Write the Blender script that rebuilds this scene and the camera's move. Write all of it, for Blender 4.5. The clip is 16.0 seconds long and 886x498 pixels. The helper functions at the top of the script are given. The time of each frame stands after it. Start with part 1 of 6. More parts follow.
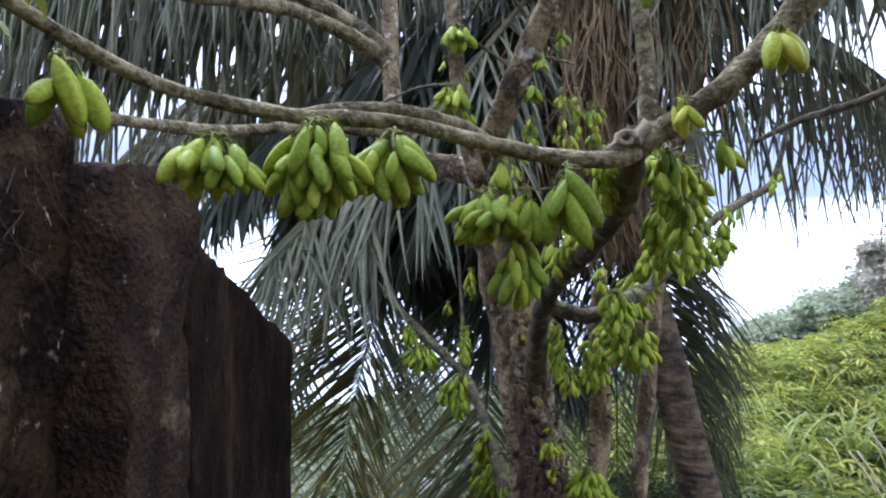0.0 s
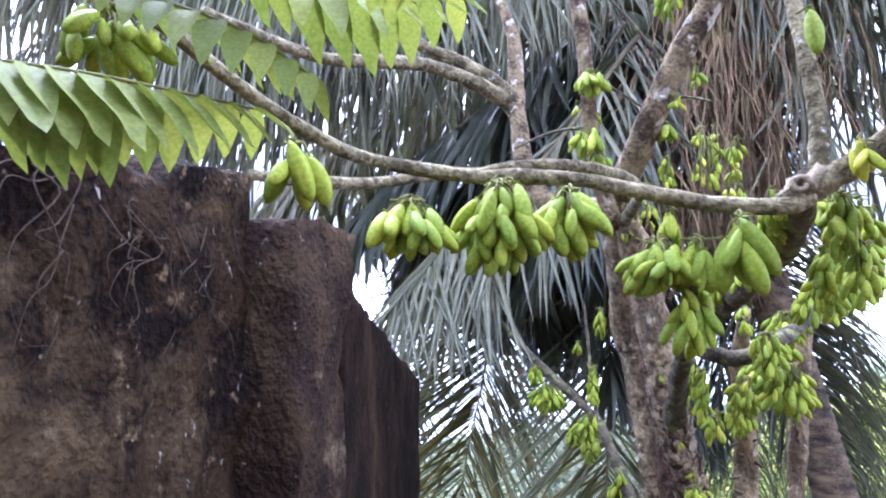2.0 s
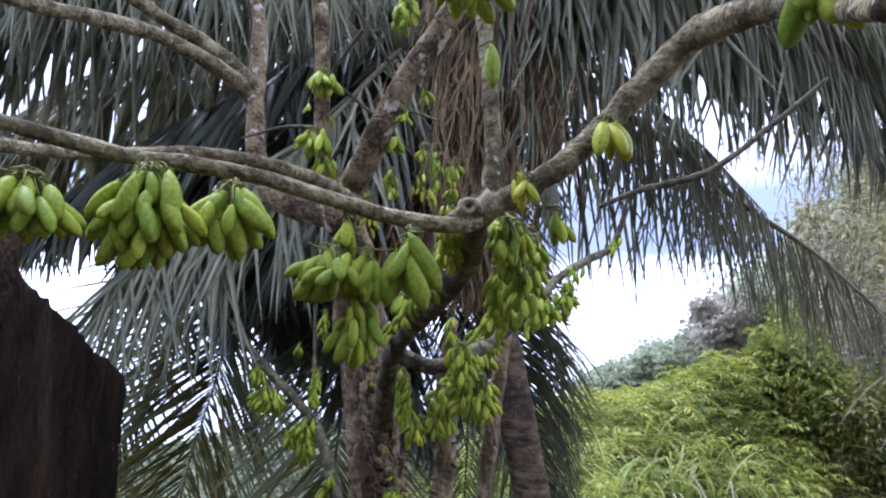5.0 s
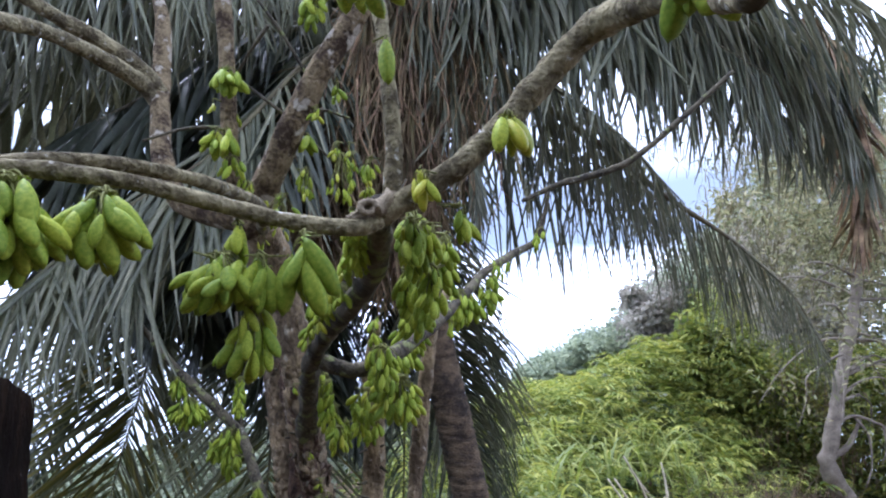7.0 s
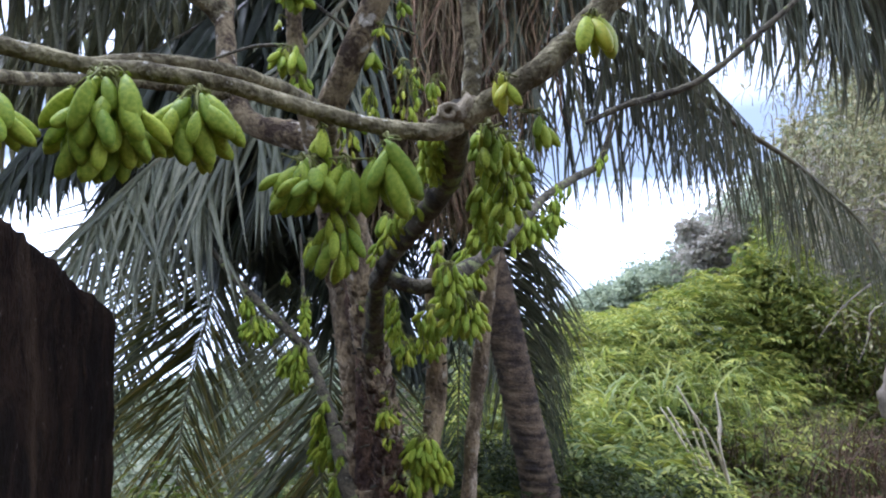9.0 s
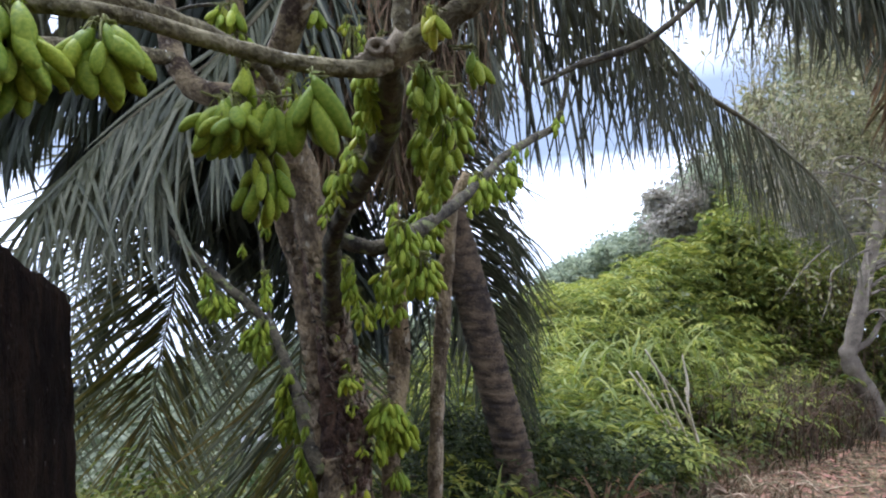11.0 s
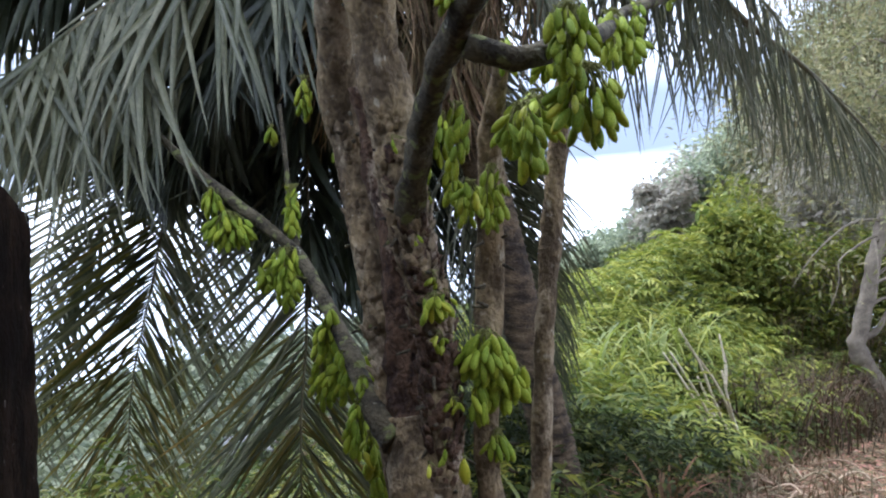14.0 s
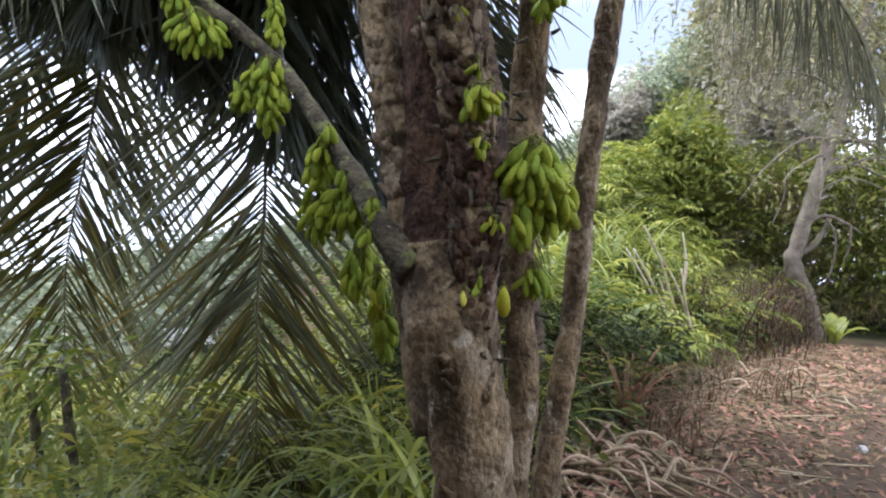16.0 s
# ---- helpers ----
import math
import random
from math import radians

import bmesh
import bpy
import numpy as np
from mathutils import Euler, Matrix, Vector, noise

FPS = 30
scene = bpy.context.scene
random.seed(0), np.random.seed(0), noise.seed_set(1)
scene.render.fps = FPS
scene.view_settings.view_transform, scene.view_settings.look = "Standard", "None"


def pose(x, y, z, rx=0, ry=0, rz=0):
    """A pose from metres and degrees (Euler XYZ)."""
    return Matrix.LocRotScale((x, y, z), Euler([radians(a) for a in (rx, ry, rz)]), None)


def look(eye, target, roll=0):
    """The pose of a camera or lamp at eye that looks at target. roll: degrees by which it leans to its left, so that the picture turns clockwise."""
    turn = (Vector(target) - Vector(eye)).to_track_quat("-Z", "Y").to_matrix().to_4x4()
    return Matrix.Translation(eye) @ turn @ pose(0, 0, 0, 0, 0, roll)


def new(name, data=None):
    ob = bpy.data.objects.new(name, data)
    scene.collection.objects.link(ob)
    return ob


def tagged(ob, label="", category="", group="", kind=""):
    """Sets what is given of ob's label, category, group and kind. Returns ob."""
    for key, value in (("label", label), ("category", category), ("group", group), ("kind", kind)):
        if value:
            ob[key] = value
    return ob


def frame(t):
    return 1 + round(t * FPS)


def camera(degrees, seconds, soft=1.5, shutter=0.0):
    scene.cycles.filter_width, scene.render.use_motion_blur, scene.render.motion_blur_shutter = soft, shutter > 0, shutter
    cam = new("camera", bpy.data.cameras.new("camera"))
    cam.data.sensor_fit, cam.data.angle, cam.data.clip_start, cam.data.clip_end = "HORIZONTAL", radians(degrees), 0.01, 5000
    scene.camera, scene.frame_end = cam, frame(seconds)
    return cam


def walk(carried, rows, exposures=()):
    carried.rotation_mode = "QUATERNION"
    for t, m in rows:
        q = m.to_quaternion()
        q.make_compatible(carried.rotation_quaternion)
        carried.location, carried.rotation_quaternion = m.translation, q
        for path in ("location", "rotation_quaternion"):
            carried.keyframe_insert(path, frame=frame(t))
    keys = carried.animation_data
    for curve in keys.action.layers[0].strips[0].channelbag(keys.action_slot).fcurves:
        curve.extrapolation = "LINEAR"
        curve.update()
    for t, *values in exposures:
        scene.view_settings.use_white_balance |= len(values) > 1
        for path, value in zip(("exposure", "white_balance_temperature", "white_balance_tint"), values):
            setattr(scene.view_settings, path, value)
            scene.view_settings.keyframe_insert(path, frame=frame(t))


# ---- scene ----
cam = camera(67.0, 16.0, soft=2.1)
PATH = [
    (0, (0.206, 0.251, 2.125), (0.051, 2.243, 2.211), 0.1),
    (0.5, (0.18, 0.227, 2.133), (-0.099, 2.204, 2.248), -0.4),
    (1, (0.162, 0.214, 2.141), (-0.2, 2.176, 2.28), -0.8),
    (1.5, (0.126, 0.2, 2.146), (-0.312, 2.145, 2.312), -0.8),
    (2, (0.1, 0.185, 2.152), (-0.358, 2.123, 2.341), -0.4),
    (2.5, (0.108, 0.175, 2.168), (-0.332, 2.114, 2.38), -1.5),
    (3, (0.128, 0.189, 2.167), (-0.18, 2.15, 2.406), -0.5),
    (3.5, (0.196, 0.201, 2.175), (0.115, 2.18, 2.452), 0.9),
    (4, (0.242, 0.216, 2.179), (0.346, 2.194, 2.455), 1.5),
    (4.5, (0.255, 0.224, 2.178), (0.448, 2.195, 2.456), 2.5),
    (5, (0.248, 0.24, 2.163), (0.484, 2.215, 2.368), 3.0),
    (5.2, (0.251, 0.252, 2.154), (0.507, 2.23, 2.31), 3.2),
    (7.3, (0.315, 0.271, 2.178), (0.746, 2.213, 2.382), 0.2),
    (7.5, (0.307, 0.278, 2.166), (0.707, 2.23, 2.339), 0.7),
    (8, (0.295, 0.284, 2.154), (0.644, 2.249, 2.286), 0.7),
    (8.5, (0.275, 0.281, 2.138), (0.546, 2.261, 2.204), 0.9),
    (8.7, (0.263, 0.273, 2.136), (0.54, 2.253, 2.174), 0.9),
    (10.8, (0.295, 0.273, 2.032), (0.576, 2.251, 1.932), 0.6),
    (11, (0.327, 0.282, 2.059), (0.689, 2.248, 1.999), -1.3),
    (11.5, (0.324, 0.286, 2.061), (0.779, 2.232, 1.998), -1.0),
    (12, (0.276, 0.285, 2.046), (0.697, 2.239, 1.962), -0.3),
    (12.5, (0.261, 0.364, 2.03), (0.78, 2.294, 1.95), -0.6),
    (13, (0.183, 0.613, 1.915), (0.669, 2.553, 1.912), -2.1),
    (13.5, (0.117, 0.907, 1.773), (0.507, 2.867, 1.825), -2.7),
    (14, (0.048, 1.165, 1.643), (0.478, 3.117, 1.597), -1.5),
    (14.5, (-0.061, 1.351, 1.55), (0.395, 3.295, 1.44), 0.4),
    (15, (-0.129, 1.443, 1.488), (0.347, 3.38, 1.341), 1.8),
    (15.5, (-0.147, 1.509, 1.442), (0.379, 3.428, 1.242), 1.8),
    (16, (-0.103, 1.552, 1.34), (0.488, 3.438, 1.029), 1.5),
]
walk(cam, [(t, look(eye, target, roll)) for t, eye, target, roll in PATH], [(t, 0.25 + stops, kelvin, tint) for t, stops, kelvin, tint in ((0, 0.9, 5200, 19), (0.5, 1.44, 5100, 23), (1, 1.83, 5000, 26), (2, 2.1, 4950, 28), (3, 2.1, 4950, 29), (3.5, 1.72, 5050, 27), (4, 1.1, 5150, 25), (4.5, 1.08, 5130, 25), (5, 0.9, 5150, 24), (8, 0.9, 5050, 19), (11, 0.64, 5300, 17), (13, 0.64, 5300, 14), (14.5, 0.95, 5350, 15), (15.5, 0.9, 5450, 16), (16, 1.08, 5600, 17))])

SUN_ELEVATION, SUN_ROTATION, SUN_STRENGTH = 60, -40, 1.9
WORLD_STRENGTH = 0.85


# ---------------------------------------------------------------- sky, sun, exposure
def make_world():
    world = bpy.data.worlds.new("overcast_sky")
    scene.world = world
    world.use_nodes = True
    nt = world.node_tree
    nt.nodes.clear()
    n = nt.nodes.new
    out, bg = n("ShaderNodeOutputWorld"), n("ShaderNodeBackground")
    sky = n("ShaderNodeTexSky")
    sky.sky_type, sky.sun_disc = "NISHITA", False
    sky.sun_elevation, sky.sun_rotation = radians(SUN_ELEVATION), radians(SUN_ROTATION)
    sky.dust_density = 3.0
    coord, sep = n("ShaderNodeTexCoord"), n("ShaderNodeSeparateXYZ")
    mapping, noise_tex = n("ShaderNodeMapping"), n("ShaderNodeTexNoise")
    mapping.inputs["Scale"].default_value = (1.6, 1.6, 7.0)
    noise_tex.inputs["Scale"].default_value, noise_tex.inputs["Detail"].default_value = 1.7, 5.0
    wobble = n("ShaderNodeMath")
    wobble.operation, wobble.inputs[1].default_value = "MULTIPLY_ADD", 0.05
    ramp = n("ShaderNodeValToRGB")
    for pos, col in ((0.0, (2.6, 2.65, 2.7, 1)), (0.535, (2.3, 2.35, 2.4, 1)), (0.550, (0.40, 0.455, 0.54, 1)), (0.595, (0.42, 0.475, 0.56, 1)), (0.65, (1.45, 1.5, 1.57, 1)), (1.0, (1.9, 1.95, 2.0, 1))):
        if pos in (0.0, 1.0):
            el = ramp.color_ramp.elements[int(pos)]
        else:
            el = ramp.color_ramp.elements.new(pos)
        el.color = col
    half = n("ShaderNodeMath")
    half.operation, half.inputs[1].default_value, half.inputs[2].default_value = "MULTIPLY_ADD", 0.5, 0.475
    scaled, mix = n("ShaderNodeVectorMath"), n("ShaderNodeMix")
    scaled.operation = "SCALE"
    scaled.inputs["Scale"].default_value = 0.10
    mix.data_type, mix.inputs["Factor"].default_value = "RGBA", 0.9
    L = nt.links.new
    L(coord.outputs["Generated"], sep.inputs[0])
    L(coord.outputs["Generated"], mapping.inputs[0])
    L(mapping.outputs[0], noise_tex.inputs[0])
    L(sep.outputs["Z"], half.inputs[0])
    L(noise_tex.outputs[0], wobble.inputs[0])
    L(half.outputs[0], wobble.inputs[2])
    L(wobble.outputs[0], ramp.inputs[0])
    L(sky.outputs[0], scaled.inputs[0])
    L(scaled.outputs[0], mix.inputs[6])
    L(ramp.outputs[0], mix.inputs[7])
    L(mix.outputs[2], bg.inputs["Color"])
    bg.inputs["Strength"].default_value = WORLD_STRENGTH
    L(bg.outputs[0], out.inputs[0])


make_world()
sun = new("sun", bpy.data.lights.new("sun", "SUN"))
sun.data.energy, sun.data.angle, sun.data.color = SUN_STRENGTH, radians(15), (1.0, 0.97, 0.9)
# the sky's rotation turns from +y towards +x
_e, _r = radians(SUN_ELEVATION), radians(SUN_ROTATION)
_to_sun = Vector((math.sin(_r) * math.cos(_e), math.cos(_r) * math.cos(_e), math.sin(_e)))
sun.matrix_world = look(_to_sun * 50, (0, 0, 0))

# ---------------------------------------------------------------- materials


def material(name, base, rough=0.8, scales=(3.0, 40.0), tint=None, amount=0.5, bump=0.3, per_object=0.0, per_island=0.0,
             translucent=0.0, spots=None, metal=0.0, stretch=(1, 1, 1), specular=0.4, bump_scale=None):
    """Base colour varied at two scales, with fine relief, thin leaves letting light through."""
    m = bpy.data.materials.new(name)
    m.use_nodes = True
    nt = m.node_tree
    bsdf = nt.nodes["Principled BSDF"]
    out = nt.nodes["Material Output"]
    n, L = nt.nodes.new, nt.links.new
    coord, mapping = n("ShaderNodeTexCoord"), n("ShaderNodeMapping")
    mapping.inputs["Scale"].default_value = stretch
    L(coord.outputs["Object"], mapping.inputs[0])
    if per_object:
        info = n("ShaderNodeObjectInfo")
        L(info.outputs["Random"], mapping.inputs["Location"])
    big, fine = n("ShaderNodeTexNoise"), n("ShaderNodeTexNoise")
    for node, s, d in ((big, scales[0], 4), (fine, scales[1], 6)):
        node.inputs["Scale"].default_value, node.inputs["Detail"].default_value = s, d
        L(mapping.outputs[0], node.inputs[0])
    tint = tint or tuple(c * 0.45 for c in base)
    ramp = n("ShaderNodeValToRGB")
    ramp.color_ramp.elements[0].position, ramp.color_ramp.elements[1].position = 0.5 - amount * 0.35, 0.5 + amount * 0.35
    ramp.color_ramp.elements[0].color, ramp.color_ramp.elements[1].color = (*tint, 1), (*base, 1)
    add = n("ShaderNodeMath")
    add.operation, add.inputs[1].default_value = "MULTIPLY_ADD", 0.6
    sub = n("ShaderNodeMath")
    sub.operation, sub.inputs[1].default_value = "SUBTRACT", 0.3
    L(fine.outputs[0], add.inputs[0])
    L(big.outputs[0], add.inputs[2])
    L(add.outputs[0], sub.inputs[0])
    L(sub.outputs[0], ramp.inputs[0])
    colour = ramp.outputs[0]
    if spots:
        col, scale, limit = spots
        vor = n("ShaderNodeTexNoise")
        vor.inputs["Scale"].default_value, vor.inputs["Detail"].default_value = scale, 3
        L(mapping.outputs[0], vor.inputs[0])
        edge = n("ShaderNodeValToRGB")
        edge.color_ramp.elements[0].position, edge.color_ramp.elements[1].position = limit, limit + 0.06
        L(vor.outputs[0], edge.inputs[0])
        mix = n("ShaderNodeMix")
        mix.data_type = "RGBA"
        mix.inputs[7].default_value = (*col, 1)
        L(edge.outputs[0], mix.inputs[0])
        L(colour, mix.inputs[6])
        colour = mix.outputs[2]
    source = None
    if per_object:
        source, strength = info.outputs["Random"], per_object
    if per_island:
        geo = n("ShaderNodeNewGeometry")
        source, strength = geo.outputs["Random Per Island"], per_island
    if source:
        hsv, rng, rng2 = n("ShaderNodeHueSaturation"), n("ShaderNodeMapRange"), n("ShaderNodeMapRange")
        rng.inputs[3].default_value, rng.inputs[4].default_value = 1 - strength, 1 + strength
        rng2.inputs[3].default_value, rng2.inputs[4].default_value = 0.5 + strength * 0.07, 0.5 - strength * 0.07
        L(source, rng.inputs[0])
        L(source, rng2.inputs[0])
        L(rng.outputs[0], hsv.inputs["Value"])
        L(rng2.outputs[0], hsv.inputs["Hue"])
        L(colour, hsv.inputs["Color"])
        colour = hsv.outputs[0]
    L(colour, bsdf.inputs["Base Color"])
    bsdf.inputs["Roughness"].default_value, bsdf.inputs["Metallic"].default_value = rough, metal
    bsdf.inputs["Specular IOR Level"].default_value = specular
    if bump:
        bm_node, total = n("ShaderNodeBump"), n("ShaderNodeMath")
        total.operation, total.inputs[1].default_value = "MULTIPLY_ADD", 0.5
        L(fine.outputs[0], total.inputs[0])
        L(big.outputs[0], total.inputs[2])
        bm_node.inputs["Strength"].default_value, bm_node.inputs["Distance"].default_value = min(1, bump), bump_scale or 0.02
        L(total.outputs[0], bm_node.inputs["Height"])
        L(bm_node.outputs[0], bsdf.inputs["Normal"])
    if translucent:
        tr, mixer, warm = n("ShaderNodeBsdfTranslucent"), n("ShaderNodeMixShader"), n("ShaderNodeHueSaturation")
        warm.inputs["Value"].default_value, warm.inputs["Saturation"].default_value = 1.5, 1.1
        L(colour, warm.inputs["Color"])
        L(warm.outputs[0], tr.inputs["Color"])
        mixer.inputs[0].default_value = translucent
        L(bsdf.outputs[0], mixer.inputs[1])
        L(tr.outputs[0], mixer.inputs[2])
        L(mixer.outputs[0], out.inputs["Surface"])
    return m


M_BARK = material("grey_bark", (0.335, 0.248, 0.135), 0.92, (11, 70), (0.105, 0.075, 0.044), 0.42, 1.0, spots=((0.42, 0.36, 0.26), 19, 0.64), bump_scale=0.035, stretch=(1, 1, 0.7))
M_BRANCH = material("grey_brown_bark", (0.30, 0.258, 0.145), 0.92, (16, 90), (0.078, 0.062, 0.033), 0.42, 1.0, spots=((0.40, 0.37, 0.29), 30, 0.66), bump_scale=0.025, specular=0.2)
M_LIMB = material("red_brown_bark", (0.255, 0.195, 0.108), 0.92, (12, 80), (0.05, 0.033, 0.021), 0.42, 1.0, spots=((0.42, 0.37, 0.29), 16, 0.58), bump_scale=0.03, specular=0.2)
M_SCAR = material("healed_scar", (0.27, 0.22, 0.14), 0.9, (40, 200), (0.14, 0.11, 0.07), 0.5, 0.8, bump_scale=0.01)
M_BARK_RED = material("flaking_red_bark", (0.17, 0.10, 0.058), 0.92, (12, 80), (0.045, 0.024, 0.016), 0.42, 1.0, bump_scale=0.04, stretch=(1, 1, 0.7))
M_TWIG = material("mossy_bark", (0.12, 0.10, 0.06), 0.9, (14, 90), (0.022, 0.017, 0.010), 0.5, 1.0, spots=((0.16, 0.17, 0.06), 20, 0.58), bump_scale=0.02)
M_FRUIT = material("green_fruit", (0.33, 0.38, 0.032), 0.6, (14, 160), (0.17, 0.25, 0.012), 0.5, 0.12, per_object=0.22, bump_scale=0.002, translucent=0.12, specular=0.25)
M_FRUIT_RIPE = material("yellowing_fruit", (0.46, 0.44, 0.03), 0.46, (14, 160), (0.28, 0.34, 0.015), 0.5, 0.12, per_object=0.2, bump_scale=0.002, translucent=0.12)
M_STALK = material("fruit_stalk", (0.20, 0.20, 0.05), 0.8, (20, 90), None, 0.4, 0.2)
M_LEAF = material("fresh_leaf", (0.23, 0.265, 0.062), 0.7, (20, 120), (0.16, 0.195, 0.04), 0.4, 0.15, per_object=0.2, translucent=0.3, bump_scale=0.002, specular=0.2)
M_PALM = material("palm_leaflet", (0.215, 0.217, 0.127), 0.4, (6, 60), (0.105, 0.11, 0.062), 0.5, 0.1, per_object=0.3, translucent=0.22, bump_scale=0.003, specular=0.6)
# darker copy of the palm leaf: shade among the fronds put into colour
M_PALM_SHADE = material("shade_toned_palm_leaflet", (0.068, 0.078, 0.048), 0.42, (6, 60), (0.033, 0.040, 0.024), 0.5, 0.1, per_island=0.3, translucent=0.22, bump_scale=0.003, specular=0.6)
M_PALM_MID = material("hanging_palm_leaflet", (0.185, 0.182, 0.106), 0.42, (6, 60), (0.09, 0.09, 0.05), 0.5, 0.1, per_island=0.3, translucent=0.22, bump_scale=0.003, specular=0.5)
M_PALM_DEAD_FAR = material("dead_palm_strips", (0.31, 0.228, 0.112), 0.85, (5, 70), (0.085, 0.055, 0.034), 0.6, 0.4, per_island=0.35, translucent=0.1, bump_scale=0.004)
M_PALM_OLD = material("yellowing_palm_leaflet", (0.23, 0.18, 0.05), 0.6, (6, 60), (0.09, 0.10, 0.03), 0.6, 0.1, per_object=0.35, translucent=0.25, bump_scale=0.003)
M_PALM_DEAD = material("dead_palm_leaf", (0.31, 0.228, 0.112), 0.85, (5, 70), (0.085, 0.055, 0.034), 0.6, 0.4, per_object=0.3, translucent=0.1, bump_scale=0.004)
M_RACHIS = material("palm_midrib", (0.16, 0.14, 0.07), 0.6, (6, 80), (0.08, 0.06, 0.03), 0.5, 0.3, bump_scale=0.004)
M_PALMTRUNK = material("palm_bark", (0.18, 0.128, 0.075), 0.95, (6, 50), (0.035, 0.024, 0.017), 0.45, 1.0, bump_scale=0.03, stretch=(1, 1, 2.2))
M_COCONUT = material("coconut_husk", (0.075, 0.08, 0.035), 0.65, (8, 60), None, 0.5, 0.3)
M_WALL = material("stained_concrete", (0.046, 0.027, 0.014), 0.95, (5.5, 60), (0.010, 0.006, 0.005), 0.30, 1.0, spots=((0.26, 0.21, 0.17), 38, 0.72), bump_scale=0.07, stretch=(1, 1, 0.9), specular=0.12)
# darker than M_WALL, for the low wall
M_WALL_DARK = material("dark_streaked_concrete", (0.032, 0.019, 0.012), 0.95, (5, 60), (0.009, 0.005, 0.004), 0.4, 1.0, bump_scale=0.05, stretch=(1, 1, 0.6), specular=0.1)
M_PIER = material("weathered_concrete", (0.078, 0.05, 0.028), 0.95, (6, 60), (0.03, 0.018, 0.014), 0.42, 1.0, spots=((0.30, 0.26, 0.21), 34, 0.69), bump_scale=0.06, specular=0.15)
M_ROOT = material("dry_root", (0.10, 0.068, 0.045), 0.9, (20, 80), None, 0.5, 0.5)
M_SOIL = material("trodden_soil", (0.135, 0.087, 0.045), 0.95, (0.8, 25), (0.06, 0.036, 0.02), 0.6, 0.8, bump_scale=0.03)
M_LITTER = material("dry_leaf_litter", (0.36, 0.245, 0.125), 0.85, (4, 60), (0.07, 0.042, 0.02), 0.6, 0.3, per_island=0.8)
M_BUSH = material("bush_leaves", (0.21, 0.242, 0.045), 0.5, (0.35, 9), (0.08, 0.105, 0.02), 0.7, 0, per_island=0.5, translucent=0.26, specular=0.15)
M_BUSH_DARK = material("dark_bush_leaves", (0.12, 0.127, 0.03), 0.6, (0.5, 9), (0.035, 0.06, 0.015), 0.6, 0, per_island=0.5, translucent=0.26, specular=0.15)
# very dark leaf tone that carries the shade round the palm's foot
M_BUSH_SHADE = material("shade_toned_weed_leaves", (0.06, 0.075, 0.025), 0.6, (0.5, 9), (0.022, 0.03, 0.01), 0.6, 0, per_island=0.4, translucent=0.2, specular=0.15)
M_GRASS = material("long_grass", (0.29, 0.325, 0.058), 0.38, (0.6, 9), (0.12, 0.15, 0.022), 0.6, 0, per_island=0.4, translucent=0.4, specular=0.6)
M_DRYGRASS = material("dry_grass", (0.16, 0.112, 0.055), 0.8, (0.9, 12), (0.07, 0.045, 0.022), 0.6, 0, per_island=0.4, translucent=0.2)
# distance haze is put into these three leaf colours: paler and greyer
M_FARTREE = material("haze_pale_tree_leaves", (0.42, 0.46, 0.33), 0.7, (0.3, 5), (0.20, 0.23, 0.14), 0.6, 0, per_island=0.4, translucent=0.42)
M_SLOPE = material("haze_greyed_slope_leaves", (0.235, 0.26, 0.165), 0.7, (0.3, 5), (0.10, 0.115, 0.065), 0.6, 0, per_island=0.4, translucent=0.3)
M_REDTREE = material("haze_greyed_russet_leaves", (0.43, 0.405, 0.34), 0.7, (0.3, 5), (0.26, 0.235, 0.185), 0.6, 0, per_island=0.3, translucent=0.42)
M_PALEBARK = material("pale_bark", (0.28, 0.235, 0.175), 0.9, (4, 40), (0.10, 0.08, 0.06), 0.6, 0.6)
M_PLASTER = material("plain_plaster", (0.34, 0.31, 0.27), 0.95, (1.5, 30), (0.25, 0.22, 0.19), 0.5, 0.3)
M_VALLEY = material("fern_leaves", (0.29, 0.30, 0.04), 0.45, (0.4, 9), (0.085, 0.10, 0.012), 0.7, 0, per_island=0.5, translucent=0.26, specular=0.3)
M_BUSH_PALE = material("pale_bush_leaves", (0.33, 0.365, 0.09), 0.5, (0.35, 9), (0.155, 0.178, 0.036), 0.7, 0, per_island=0.45, translucent=0.26, specular=0.15)
M_OLIVE = material("olive_tree_leaves", (0.33, 0.32, 0.16), 0.7, (0.4, 6), (0.18, 0.17, 0.08), 0.6, 0, per_island=0.4, translucent=0.3)
M_STONE = material("pale_stone", (0.6, 0.58, 0.54), 0.9, (9, 60), None, 0.4, 0.5)
M_ROOF = material("corrugated_roof", (0.20, 0.20, 0.20), 0.7, (3, 30), (0.25, 0.24, 0.23), 0.5, 0.2, metal=0.4)
M_HOUSE = material("painted_house_wall", (0.26, 0.26, 0.24), 0.9, (3, 30), None, 0.4, 0.2)
# near-white base: the bright haze over the lowland put into a colour
M_HAZE_SHEET = material("bright_haze_sheet", (0.78, 0.82, 0.86), 0.25, (0.02, 0.5), (0.7, 0.75, 0.8), 0.4, 0.0)



